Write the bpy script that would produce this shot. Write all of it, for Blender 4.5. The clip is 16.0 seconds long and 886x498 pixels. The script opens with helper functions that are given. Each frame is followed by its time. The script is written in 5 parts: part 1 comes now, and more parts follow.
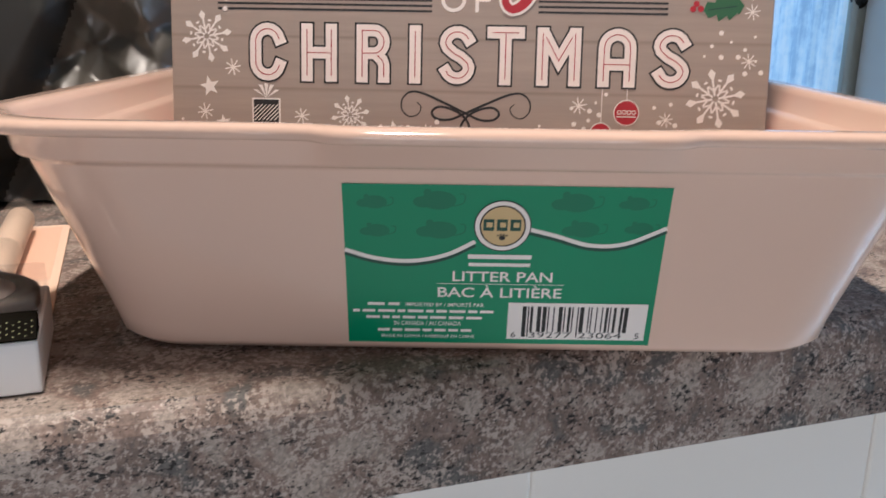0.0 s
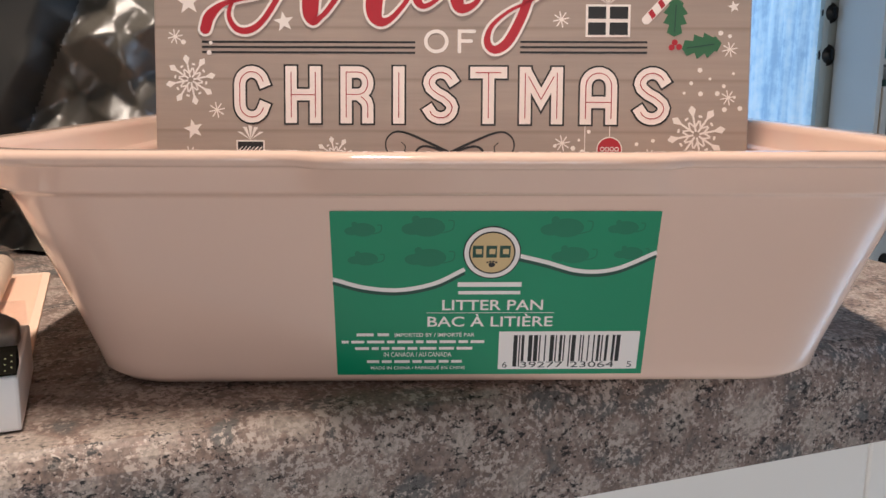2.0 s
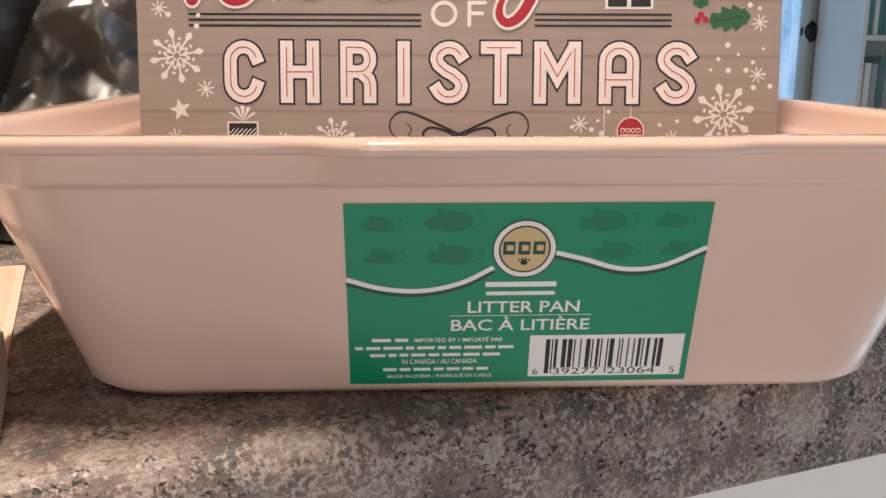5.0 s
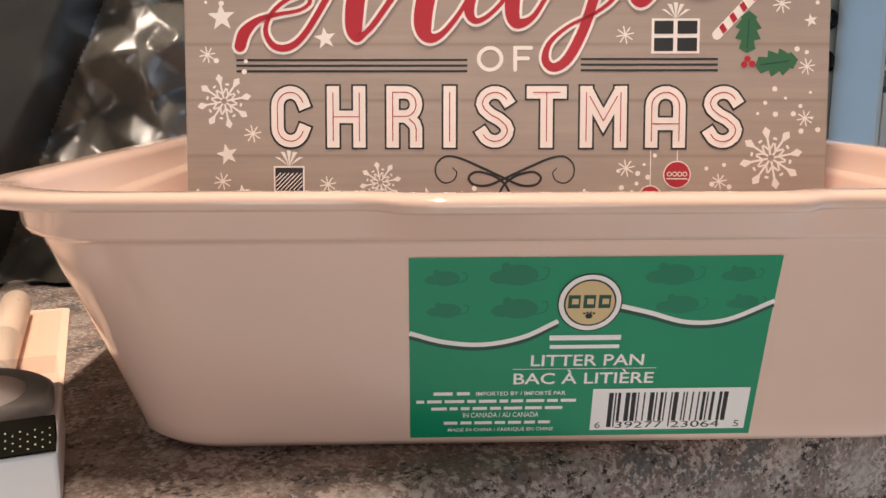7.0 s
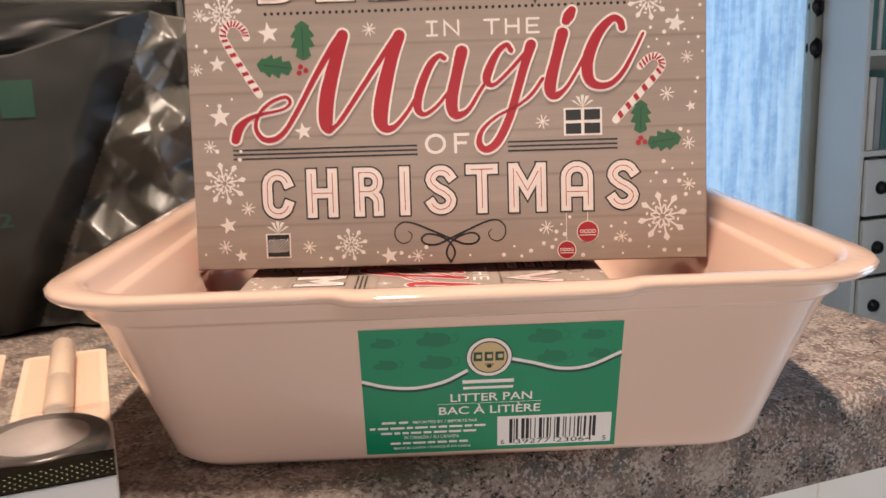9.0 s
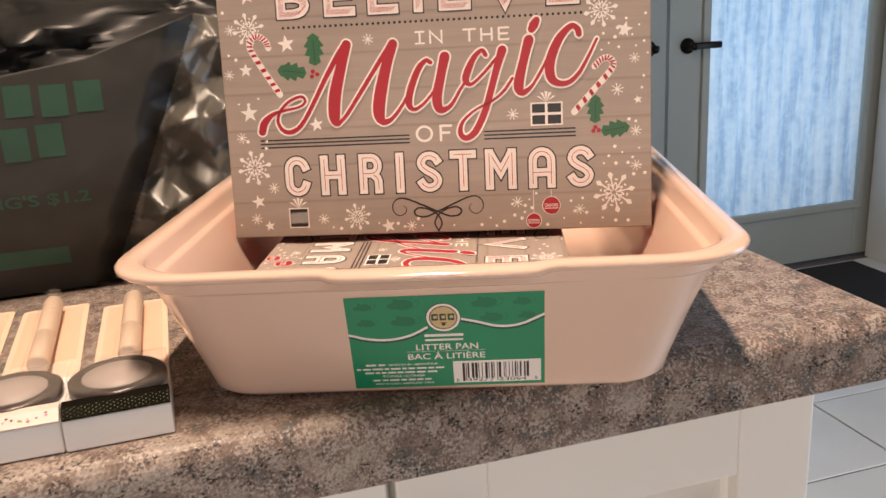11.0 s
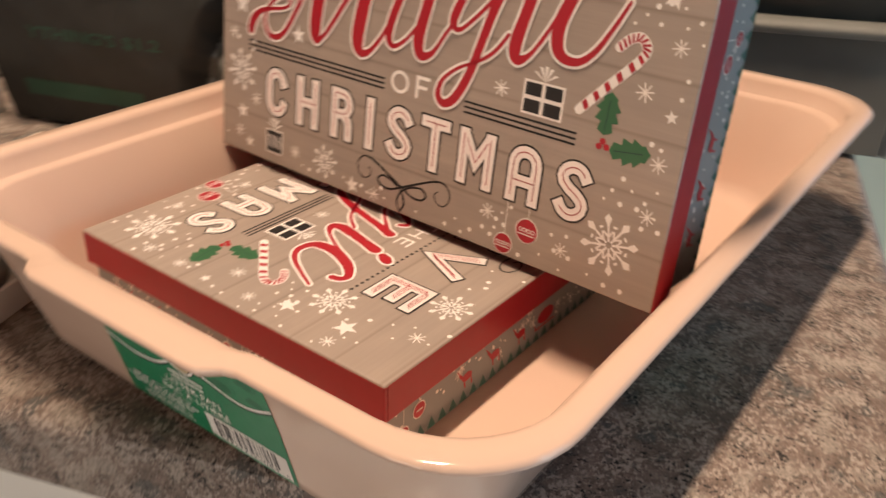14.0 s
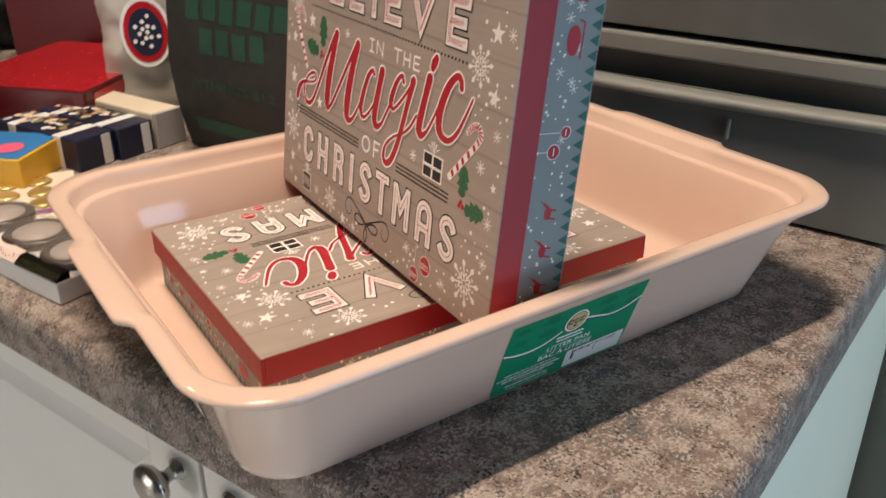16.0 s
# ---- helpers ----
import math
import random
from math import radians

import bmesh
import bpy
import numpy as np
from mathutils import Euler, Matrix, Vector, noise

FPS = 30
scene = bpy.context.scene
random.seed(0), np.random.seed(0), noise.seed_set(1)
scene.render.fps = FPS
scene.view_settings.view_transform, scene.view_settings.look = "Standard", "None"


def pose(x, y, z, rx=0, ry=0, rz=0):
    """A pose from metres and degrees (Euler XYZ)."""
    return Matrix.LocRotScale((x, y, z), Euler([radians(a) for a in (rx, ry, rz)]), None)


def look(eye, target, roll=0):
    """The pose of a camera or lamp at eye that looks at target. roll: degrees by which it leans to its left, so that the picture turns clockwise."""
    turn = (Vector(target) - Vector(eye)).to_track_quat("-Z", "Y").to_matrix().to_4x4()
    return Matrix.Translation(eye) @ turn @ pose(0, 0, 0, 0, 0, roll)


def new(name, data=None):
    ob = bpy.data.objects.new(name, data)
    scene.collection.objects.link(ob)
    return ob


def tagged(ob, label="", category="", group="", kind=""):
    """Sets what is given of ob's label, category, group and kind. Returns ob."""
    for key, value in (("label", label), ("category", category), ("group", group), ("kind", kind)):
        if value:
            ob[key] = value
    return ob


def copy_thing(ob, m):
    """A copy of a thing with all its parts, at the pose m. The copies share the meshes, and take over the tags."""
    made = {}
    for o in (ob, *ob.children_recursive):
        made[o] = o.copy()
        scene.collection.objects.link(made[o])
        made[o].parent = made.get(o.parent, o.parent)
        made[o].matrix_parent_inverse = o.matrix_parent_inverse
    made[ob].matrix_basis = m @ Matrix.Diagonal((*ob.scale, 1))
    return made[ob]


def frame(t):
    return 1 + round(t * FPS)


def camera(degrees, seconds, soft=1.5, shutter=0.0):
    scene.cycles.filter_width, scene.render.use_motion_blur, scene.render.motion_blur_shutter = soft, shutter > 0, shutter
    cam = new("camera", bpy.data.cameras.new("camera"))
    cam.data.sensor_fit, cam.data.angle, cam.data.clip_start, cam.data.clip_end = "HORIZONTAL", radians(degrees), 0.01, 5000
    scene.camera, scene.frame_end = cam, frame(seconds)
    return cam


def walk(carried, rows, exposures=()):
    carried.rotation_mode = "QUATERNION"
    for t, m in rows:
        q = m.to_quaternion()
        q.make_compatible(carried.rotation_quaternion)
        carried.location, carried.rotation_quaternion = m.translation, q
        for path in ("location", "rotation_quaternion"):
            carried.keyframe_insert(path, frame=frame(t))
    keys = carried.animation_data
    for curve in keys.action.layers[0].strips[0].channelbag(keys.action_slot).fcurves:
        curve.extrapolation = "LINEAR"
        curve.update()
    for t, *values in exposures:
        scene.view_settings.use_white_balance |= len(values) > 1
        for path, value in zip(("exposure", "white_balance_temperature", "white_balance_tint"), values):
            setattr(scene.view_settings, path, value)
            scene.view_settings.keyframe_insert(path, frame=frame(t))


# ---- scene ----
cam = camera(54.4, 16.0, shutter=0.5)
METRES, EYE, TILT, LEAN, TURN = 0.83, 0.983, -4.95, -0.1, -19.3
ROWS = [
    (0.0, 0.0, 0.0, 0.0, 0.15, -10.31, -0.82),
    (0.5, 0.004, 0.0005, -0.0017, -0.46, -8.4, -1.23),
    (1.0, -0.0014, -0.0015, -0.0061, -0.77, -7.03, -0.33),
    (1.5, -0.0019, -0.0055, -0.0086, -0.85, -6.35, 0.03),
    (2.0, -0.0024, 0.0008, -0.0103, -1.24, -6.27, -0.03),
    (2.5, -0.006, 0.0085, -0.0129, -1.63, -6.65, -0.16),
    (3.0, -0.0053, 0.0158, -0.0139, -1.9, -7.16, -0.11),
    (3.5, -0.0075, 0.0188, -0.0132, -2.17, -7.61, -0.11),
    (4.0, -0.0116, 0.0213, -0.0116, -2.39, -7.82, -0.05),
    (4.2, -0.0118, 0.0226, -0.0102, -2.5, -7.8, 0.07),
    (6.3, -0.0221, 0.0364, -0.0066, -2.74, -7.63, 0.11),
    (6.5, -0.0237, 0.033, 0.0, -2.33, -6.9, 0.34),
    (7.0, -0.0279, 0.0324, -0.0019, -1.69, -5.83, 0.26),
    (7.5, -0.0298, 0.0366, -0.0033, -1.49, -5.62, 0.17),
    (8.0, -0.0305, 0.0346, -0.0015, -1.58, -5.75, 0.14),
    (8.5, -0.0216, -0.0009, 0.0227, -2.09, -6.56, 0.56),
    (9.0, -0.0047, -0.0573, 0.0389, -1.47, -6.7, 2.01),
    (9.5, 0.0131, -0.0657, 0.0539, 1.29, -9.4, 2.62),
    (9.7, 0.014, -0.0659, 0.0532, 1.15, -9.72, 2.8),
    (11.8, 0.0638, -0.195, 0.1118, 6.44, -15.27, 1.82),
    (12.0, 0.1076, -0.1822, 0.1182, 9.64, -16.24, 0.24),
    (12.2, 0.1562, -0.1716, 0.116, 14.22, -16.61, -0.55),
    (12.5, 0.2009, -0.1458, 0.1163, 19.47, -17.74, -1.82),
    (13.0, 0.2151, -0.0258, 0.1197, 22.5, -21.49, -1.86),
    (13.2, 0.2188, 0.0231, 0.1239, 22.11, -22.82, -2.03),
    (13.5, 0.2163, 0.0701, 0.1263, 24.61, -24.99, -2.61),
    (13.8, 0.2268, 0.0739, 0.1335, 29.25, -24.06, -3.84),
    (14.0, 0.2503, 0.0887, 0.138, 36.42, -24.42, -4.72),
    (14.5, 0.333, 0.1217, 0.1531, 50.88, -27.22, -7.58),
    (14.8, 0.3961, 0.1294, 0.1622, 53.66, -26.81, -7.55),
    (15.0, 0.4145, 0.1484, 0.1697, 55.65, -26.58, -7.82),
    (15.5, 0.45, 0.148, 0.187, 57.94, -24.77, -7.02),
    (16.0, 0.4487, 0.1464, 0.1924, 55.91, -23.1, -3.94),
]
EXPOSURES = [(0.0, -0.46, 5550, 10), (1.5, -0.40, 5750, 11), (4.0, -0.27, 5950, 12), (7.0, -0.22, 6000, 11), (9.0, -0.32, 6250, 14), (12.0, -0.31, 7000, 17), (14.0, -0.66, 7100, 15), (16.0, -0.60, 6200, 8)]
walk(cam, [(t, pose(0, 0, EYE, TILT, LEAN, TURN) @ pose(METRES * x, METRES * y, METRES * z, 90 + pitch, roll, yaw)) for t, x, y, z, yaw, pitch, roll in ROWS], EXPOSURES)

# ---- world, lamps ----
TOP = 0.8925            # height of the countertop
world = bpy.data.worlds.new("world")
scene.world = world
world.use_nodes = True
sky = world.node_tree.nodes.new("ShaderNodeTexSky")
sky.sky_type, sky.sun_disc = "NISHITA", False
sky.sun_elevation, sky.sun_rotation = radians(35), radians(200)
back = world.node_tree.nodes["Background"]
back.inputs["Strength"].default_value = 0.12
world.node_tree.links.new(sky.outputs[0], back.inputs["Color"])


def lamp(name, m, power, colour, sx, sy=0.0):
    data = bpy.data.lights.new(name, "AREA")
    data.energy, data.color, data.size = power, colour, sx
    data.shape = "RECTANGLE" if sy else "DISK"
    if sy:
        data.size_y = sy
    ob = new(name, data)
    ob.matrix_world = m
    return ob


lamp("kitchen_lamp", pose(-0.03, 0.15, 2.38, 0, 0, -19), 44, (1.0, 0.80, 0.61), 0.06, 0.46)
lamp("left_ceiling_lamp", look((-1.25, 0.22, 2.38), (0.0, 0.3, 0.9)), 1.5, (1.0, 0.76, 0.55), 0.12)
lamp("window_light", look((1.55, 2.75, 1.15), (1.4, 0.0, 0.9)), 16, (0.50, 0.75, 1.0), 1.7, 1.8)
# Fill lamp for surfaces facing the room's south; no window is known there.
lamp("rear_fill_light", pose(-0.9, -2.485, 0.90, 90, 0, 0), 30, (1.0, 0.92, 0.86), 1.5, 1.1)
lamp("east_window_light", pose(2.735, 0.02, 1.84, 0, 90, 0), 24, (0.60, 0.78, 1.0), 0.94, 1.10)
# Added lamp that brightens the cabinet end panel; its low window is made up.
lamp("low_fill_light", pose(2.735, 0.02, 0.475, 0, 90, 0), 26, (0.64, 0.84, 1.0), 0.66, 1.06)

# ---- materials ----


def shader(name, colour, rough=0.5, metal=0.0, spec=0.5):
    m = bpy.data.materials.new(name)
    m.use_nodes = True
    b = m.node_tree.nodes["Principled BSDF"]
    b.inputs["Base Color"].default_value = (*colour, 1)
    b.inputs["Roughness"].default_value, b.inputs["Metallic"].default_value = rough, metal
    b.inputs["Specular IOR Level"].default_value = spec
    return m, m.node_tree.nodes, m.node_tree.links, b


def ramp(nodes, links, source, stops):
    r = nodes.new("ShaderNodeValToRGB")
    el = r.color_ramp.elements
    while len(el) < len(stops):
        el.new(0.5)
    for e, (p, c) in zip(el, stops):
        e.position, e.color = p, (*c, 1)
    links.new(source, r.inputs["Fac"])
    return r.outputs["Color"]


def coords(nodes, links, scale=(1, 1, 1), kind="Object"):
    tc, mp = nodes.new("ShaderNodeTexCoord"), nodes.new("ShaderNodeMapping")
    mp.inputs["Scale"].default_value = scale
    links.new(tc.outputs[kind], mp.inputs["Vector"])
    return mp.outputs["Vector"]


def noise_tex(nodes, links, vec, scale, detail=4.0, rough=0.6):
    n = nodes.new("ShaderNodeTexNoise")
    n.inputs["Scale"].default_value, n.inputs["Detail"].default_value, n.inputs["Roughness"].default_value = scale, detail, rough
    links.new(vec, n.inputs["Vector"])
    return n.outputs["Fac"]


def bump(nodes, links, height, bsdf, strength, distance):
    b = nodes.new("ShaderNodeBump")
    b.inputs["Strength"].default_value, b.inputs["Distance"].default_value = strength, distance
    links.new(height, b.inputs["Height"])
    links.new(b.outputs["Normal"], bsdf.inputs["Normal"])


def surface(name, colour, rough=0.5, metal=0.0, vary=0.12, scale=60.0, relief=0.0002, spec=0.5, coat=0.0):
    """A painted, printed or moulded surface with soft mottling, uneven gloss and fine relief."""
    m, n, l, b = shader(name, colour, rough, metal, spec)
    v = coords(n, l)
    big, fine = noise_tex(n, l, v, scale * 0.2, 3), noise_tex(n, l, v, scale * 3, 4)
    lo, hi = [max(0, c * (1 - vary)) for c in colour], [min(1, c * (1 + vary)) for c in colour]
    l.new(ramp(n, l, big, [(0.3, lo), (0.7, hi)]), b.inputs["Base Color"])
    mr = n.new("ShaderNodeMapRange")
    mr.inputs["To Min"].default_value, mr.inputs["To Max"].default_value = max(0.02, rough - 0.07), min(1, rough + 0.07)
    l.new(fine, mr.inputs["Value"])
    l.new(mr.outputs["Result"], b.inputs["Roughness"])
    if relief:
        bump(n, l, fine, b, 0.4, relief)
    b.inputs["Coat Weight"].default_value = coat
    return m


def granite():
    """Pinkish-brown stone print: soft patches, clustered crisp black grains and pale flecks."""
    m, n, l, b = shader("stone_laminate", (0.2, 0.17, 0.15), 0.42, 0.0, 0.25)
    v = coords(n, l)

    def mixed(a, c, fac, kind="MIX"):
        x = n.new("ShaderNodeMix")
        x.data_type, x.blend_type = "RGBA", kind
        l.new(a, x.inputs["A"])
        l.new(c, x.inputs["B"])
        if isinstance(fac, float):
            x.inputs["Factor"].default_value = fac
        else:
            l.new(fac, x.inputs["Factor"])
        return x.outputs["Result"]

    def added(a, c, weight):
        x = n.new("ShaderNodeMath")
        x.operation = "MULTIPLY_ADD"
        x.inputs[1].default_value = weight
        l.new(c, x.inputs[0])
        l.new(a, x.inputs[2])
        return x.outputs[0]

    def plain(c):
        x = n.new("ShaderNodeRGB")
        x.outputs[0].default_value = (*c, 1)
        return x.outputs[0]

    def shifted(k, stretch=(1, 1, 1)):
        mp = n.new("ShaderNodeMapping")
        mp.inputs["Location"].default_value = (k, k * 1.7, k * 0.6)
        mp.inputs["Scale"].default_value = stretch
        l.new(v, mp.inputs["Vector"])
        return mp.outputs["Vector"]

    black, white = (0, 0, 0), (1, 1, 1)
    patch = noise_tex(n, l, v, 85, 3, 0.55)
    wide = noise_tex(n, l, shifted(3.1), 22, 2, 0.5)
    base = ramp(n, l, added(patch, wide, 0.35), [(0.52, (0.125, 0.118, 0.112)), (0.61, (0.165, 0.125, 0.106)), (0.70, (0.215, 0.160, 0.137)), (0.80, (0.30, 0.255, 0.22))])
    cluster = noise_tex(n, l, shifted(1.3), 95, 2, 0.5)
    grain = noise_tex(n, l, shifted(0.4, (0.8, 1, 1)), 700, 4, 0.7)
    dark = ramp(n, l, added(grain, cluster, 0.40), [(0.555, white), (0.63, black)])
    cluster2 = noise_tex(n, l, shifted(5.2), 80, 2, 0.5)
    fleck = noise_tex(n, l, shifted(7.7, (1, 0.75, 1)), 620, 4, 0.7)
    pale = ramp(n, l, added(fleck, cluster2, 0.40), [(0.71, black), (0.79, white)])
    c = mixed(base, ramp(n, l, noise_tex(n, l, v, 900, 2, 0.5), [(0.3, (0.72, 0.72, 0.74)), (0.7, (1.28, 1.26, 1.24))]), 1.0, "MULTIPLY")
    c = mixed(c, plain((0.43, 0.36, 0.315)), pale)
    c = mixed(c, plain((0.019, 0.018, 0.018)), dark)
    l.new(c, b.inputs["Base Color"])
    bump(n, l, grain, b, 0.2, 0.0002)
    return m


def plank_paper(name, colour):
    """Printed taupe boards: pale grain with dark seams every 20 mm along local z."""
    m, n, l, b = shader(name, colour, 0.42)
    v = coords(n, l)
    g = noise_tex(n, l, coords(n, l, (0.25, 1, 5)), 60, 5, 0.7)
    wide = noise_tex(n, l, v, 22, 3)
    lo, hi = [c * 0.90 for c in colour], [c * 1.07 for c in colour]
    tone = ramp(n, l, g, [(0.3, lo), (0.7, hi)])
    tint = ramp(n, l, wide, [(0.3, (0.94, 0.94, 0.95)), (0.7, (1.04, 1.03, 1.02))])
    mul = n.new("ShaderNodeMix")
    mul.data_type, mul.blend_type, mul.inputs["Factor"].default_value = "RGBA", "MULTIPLY", 1.0
    l.new(tone, mul.inputs["A"])
    l.new(tint, mul.inputs["B"])
    sx = n.new("ShaderNodeSeparateXYZ")
    l.new(v, sx.inputs["Vector"])
    add = n.new("ShaderNodeMath")
    add.operation, add.inputs[1].default_value = "MULTIPLY", 1 / 0.0195
    l.new(sx.outputs["Z"], add.inputs[0])
    fr = n.new("ShaderNodeMath")
    fr.operation = "FRACT"
    l.new(add.outputs[0], fr.inputs[0])
    seam = ramp(n, l, fr.outputs[0], [(0.0, (0.78, 0.76, 0.74)), (0.045, (1, 1, 1)), (0.94, (1, 1, 1)), (1.0, (0.80, 0.78, 0.76))])
    mu2 = n.new("ShaderNodeMix")
    mu2.data_type, mu2.blend_type, mu2.inputs["Factor"].default_value = "RGBA", "MULTIPLY", 1.0
    l.new(mul.outputs["Result"], mu2.inputs["A"])
    l.new(seam, mu2.inputs["B"])
    l.new(mu2.outputs["Result"], b.inputs["Base Color"])
    bump(n, l, g, b, 0.12, 0.0001)
    return m


def thin_plastic(name, colour, alpha=0.35, rough=0.25, relief=0.002, scale=30):
    """Wrinkled translucent film: glossy, part see-through."""
    m, n, l, b = shader(name, colour, rough)
    v = coords(n, l)
    h = noise_tex(n, l, v, scale, 4, 0.55)
    bump(n, l, h, b, 0.6, relief)
    l.new(ramp(n, l, noise_tex(n, l, v, 9, 3), [(0.3, [c * 0.75 for c in colour]), (0.7, [min(1, c * 1.2) for c in colour])]), b.inputs["Base Color"])
    b.inputs["Alpha"].default_value = alpha
    return m


def curtain_cloth(name):
    """Sheer patterned cloth that daylight shines through."""
    m, n, l, b = shader(name, (0.80, 0.84, 0.88), 0.9)
    v = coords(n, l)
    # Vertical fold shading and a blue daylight tint are put into the colour.
    streak = noise_tex(n, l, coords(n, l, (1, 1, 0.10)), 26, 3, 0.6)
    lace = noise_tex(n, l, v, 34, 4, 0.65)
    both = n.new("ShaderNodeMath")
    both.operation = "MULTIPLY_ADD"
    both.inputs[1].default_value = 0.45
    l.new(lace, both.inputs[0])
    l.new(streak, both.inputs[2])
    col = ramp(n, l, both.outputs[0], [(0.56, (0.50, 0.62, 0.76)), (0.72, (0.74, 0.84, 0.93)), (0.88, (0.92, 0.95, 0.98))])
    t = n.new("ShaderNodeBsdfTranslucent")
    l.new(col, t.inputs["Color"])
    l.new(col, b.inputs["Base Color"])
    mix = n.new("ShaderNodeMixShader")
    mix.inputs["Fac"].default_value = 0.6
    l.new(b.outputs[0], mix.inputs[1])
    l.new(t.outputs[0], mix.inputs[2])
    l.new(mix.outputs[0], n["Material Output"].inputs["Surface"])
    return m


def clear_glass(name):
    m, n, l, b = shader(name, (0.9, 0.95, 0.95), 0.05)
    b.inputs["Transmission Weight"].default_value = 1.0
    b.inputs["IOR"].default_value = 1.45
    return m


GRANITE = granite()
PAN = surface("beige_plastic", (0.715, 0.508, 0.405), 0.10, vary=0.05, scale=25, relief=0.00005, coat=0.15)
BOARD = plank_paper("taupe_board_print", (0.37, 0.30, 0.255))
RED = surface("red_paper", (0.34, 0.010, 0.022), 0.45, relief=0.00005)
SCRIPT_RED = surface("red_ink", (0.41, 0.010, 0.022), 0.45, vary=0.06, relief=0)
WHITE_INK = surface("white_ink", (0.86, 0.80, 0.76), 0.5, vary=0.04, relief=0)
PINK_INK = surface("pink_white_ink", (0.84, 0.74, 0.70), 0.5, vary=0.04, relief=0)
BLACK_INK = surface("black_ink", (0.012, 0.011, 0.011), 0.45, relief=0)
HOLLY = surface("holly_green_ink", (0.03, 0.13, 0.055), 0.5, relief=0)
BLUE_GREY = surface("blue_grey_print", (0.235, 0.255, 0.255), 0.45, vary=0.06, relief=0)
PINE = surface("pine_green_ink", (0.03, 0.12, 0.10), 0.5, relief=0)
LABEL = surface("green_label", (0.008, 0.245, 0.115), 0.32, vary=0.05, relief=0)
LABEL_DARK = surface("dark_green_ink", (0.007, 0.17, 0.085), 0.35, relief=0)
DEEP_GREEN = surface("deep_green_ink", (0.01, 0.06, 0.04), 0.4, relief=0)
GOLD_INK = surface("tan_gold_ink", (0.62, 0.45, 0.22), 0.4, relief=0)
CABINET = surface("white_cabinet_paint", (0.87, 0.84, 0.79), 0.35, vary=0.03, scale=20)
END_PAINT = surface("pale_cream_paint", (0.86, 0.86, 0.72), 0.40, vary=0.04, scale=12)
NICKEL = surface("brushed_nickel", (0.46, 0.43, 0.39), 0.24, metal=1.0, vary=0.1, scale=120)
BACKWALL = surface("olive_grey_wall_paint", (0.15, 0.145, 0.115), 0.6, vary=0.06, scale=15)
# Room walls and ceiling are made this dark to weaken bounced light.
WALL = surface("wall_paint", (0.12, 0.12, 0.115), 0.8, vary=0.04, scale=15)
CEIL = surface("ceiling_paint", (0.17, 0.168, 0.16), 0.85, vary=0.03, scale=15)
DOOR = surface("door_paint", (0.36, 0.39, 0.37), 0.45, vary=0.04, scale=12)
TILE = surface("white_floor_tile", (0.72, 0.73, 0.71), 0.25, vary=0.05, scale=18)
GROUT = surface("grey_grout", (0.16, 0.15, 0.14), 0.9)
MAT = surface("black_mat_pile", (0.018, 0.017, 0.017), 0.95, scale=200, relief=0.002)
IRON = surface("black_hardware", (0.02, 0.02, 0.02), 0.35, metal=0.6)
CURTAIN = curtain_cloth("sheer_curtain")
GLASS = clear_glass("door_glass")

# ---- mesh helpers ----


def mesh_object(name, bm, mats, parent=None, smooth=False):
    me = bpy.data.meshes.new(name)
    bm.normal_update()
    bm.to_mesh(me)
    bm.free()
    for m in mats if isinstance(mats, (list, tuple)) else [mats]:
        me.materials.append(m)
    if smooth:
        for p in me.polygons:
            p.use_smooth = True
    ob = new(name, me)
    if parent:
        ob.parent = parent
    return ob


def part(name, bm, mats, parent, label="", smooth=False):
    ob = mesh_object(name, bm, mats, parent, smooth)
    if label:
        ob["label"] = label
    return ob


def thing(name, m, label, category, group="", kind=""):
    ob = new(name)
    ob.empty_display_size = 0.05
    ob.matrix_world = m
    return tagged(ob, label, category, group, kind)


def block(bm, lo, hi, bevel=0.0, seg=2, index=0):
    """An axis-aligned box with rounded edges, added to bm."""
    lo, hi = Vector(lo), Vector(hi)
    r = bmesh.ops.create_cube(bm, size=1, matrix=Matrix.Translation((lo + hi) / 2) @ Matrix.Diagonal((*(hi - lo), 1)))
    faces = {f for v in r["verts"] for f in v.link_faces}
    for f in faces:
        f.material_index = index
    if bevel:
        edges = {e for v in r["verts"] for e in v.link_edges}
        out = bmesh.ops.bevel(bm, geom=list(edges), offset=bevel, segments=seg, affect="EDGES", profile=0.5)
        for f in out["faces"]:
            f.material_index = index
    return bm


def box_bm(lo, hi, bevel=0.0, seg=2):
    return block(bmesh.new(), lo, hi, bevel, seg)


def lathe(profile, seg=32, bm=None, m=Matrix()):
    """Turns (radius, height) pairs round z."""
    bm = bm or bmesh.new()
    rings = []
    for r, z in profile:
        rings.append([bm.verts.new(m @ Vector((r * math.cos(2 * math.pi * k / seg), r * math.sin(2 * math.pi * k / seg), z))) for k in range(seg)])
    for a, b in zip(rings, rings[1:]):
        for k in range(seg):
            bm.faces.new((a[k], a[(k + 1) % seg], b[(k + 1) % seg], b[k]))
    bm.faces.new(rings[0][::-1])
    bm.faces.new(rings[-1])
    return bm


def spline(points, steps=6):
    """Catmull-Rom through tuples of any length."""
    pts = [np.array(p, float) for p in points]
    pts = [2 * pts[0] - pts[1]] + pts + [2 * pts[-1] - pts[-2]]
    out = []
    for a, b, c, d in zip(pts, pts[1:], pts[2:], pts[3:]):
        for k in range(steps):
            t = k / steps
            out.append(0.5 * (2 * b + (c - a) * t + (2 * a - 5 * b + 4 * c - d) * t * t + (3 * b - a - 3 * c + d) * t ** 3))
    return out + [pts[-2]]


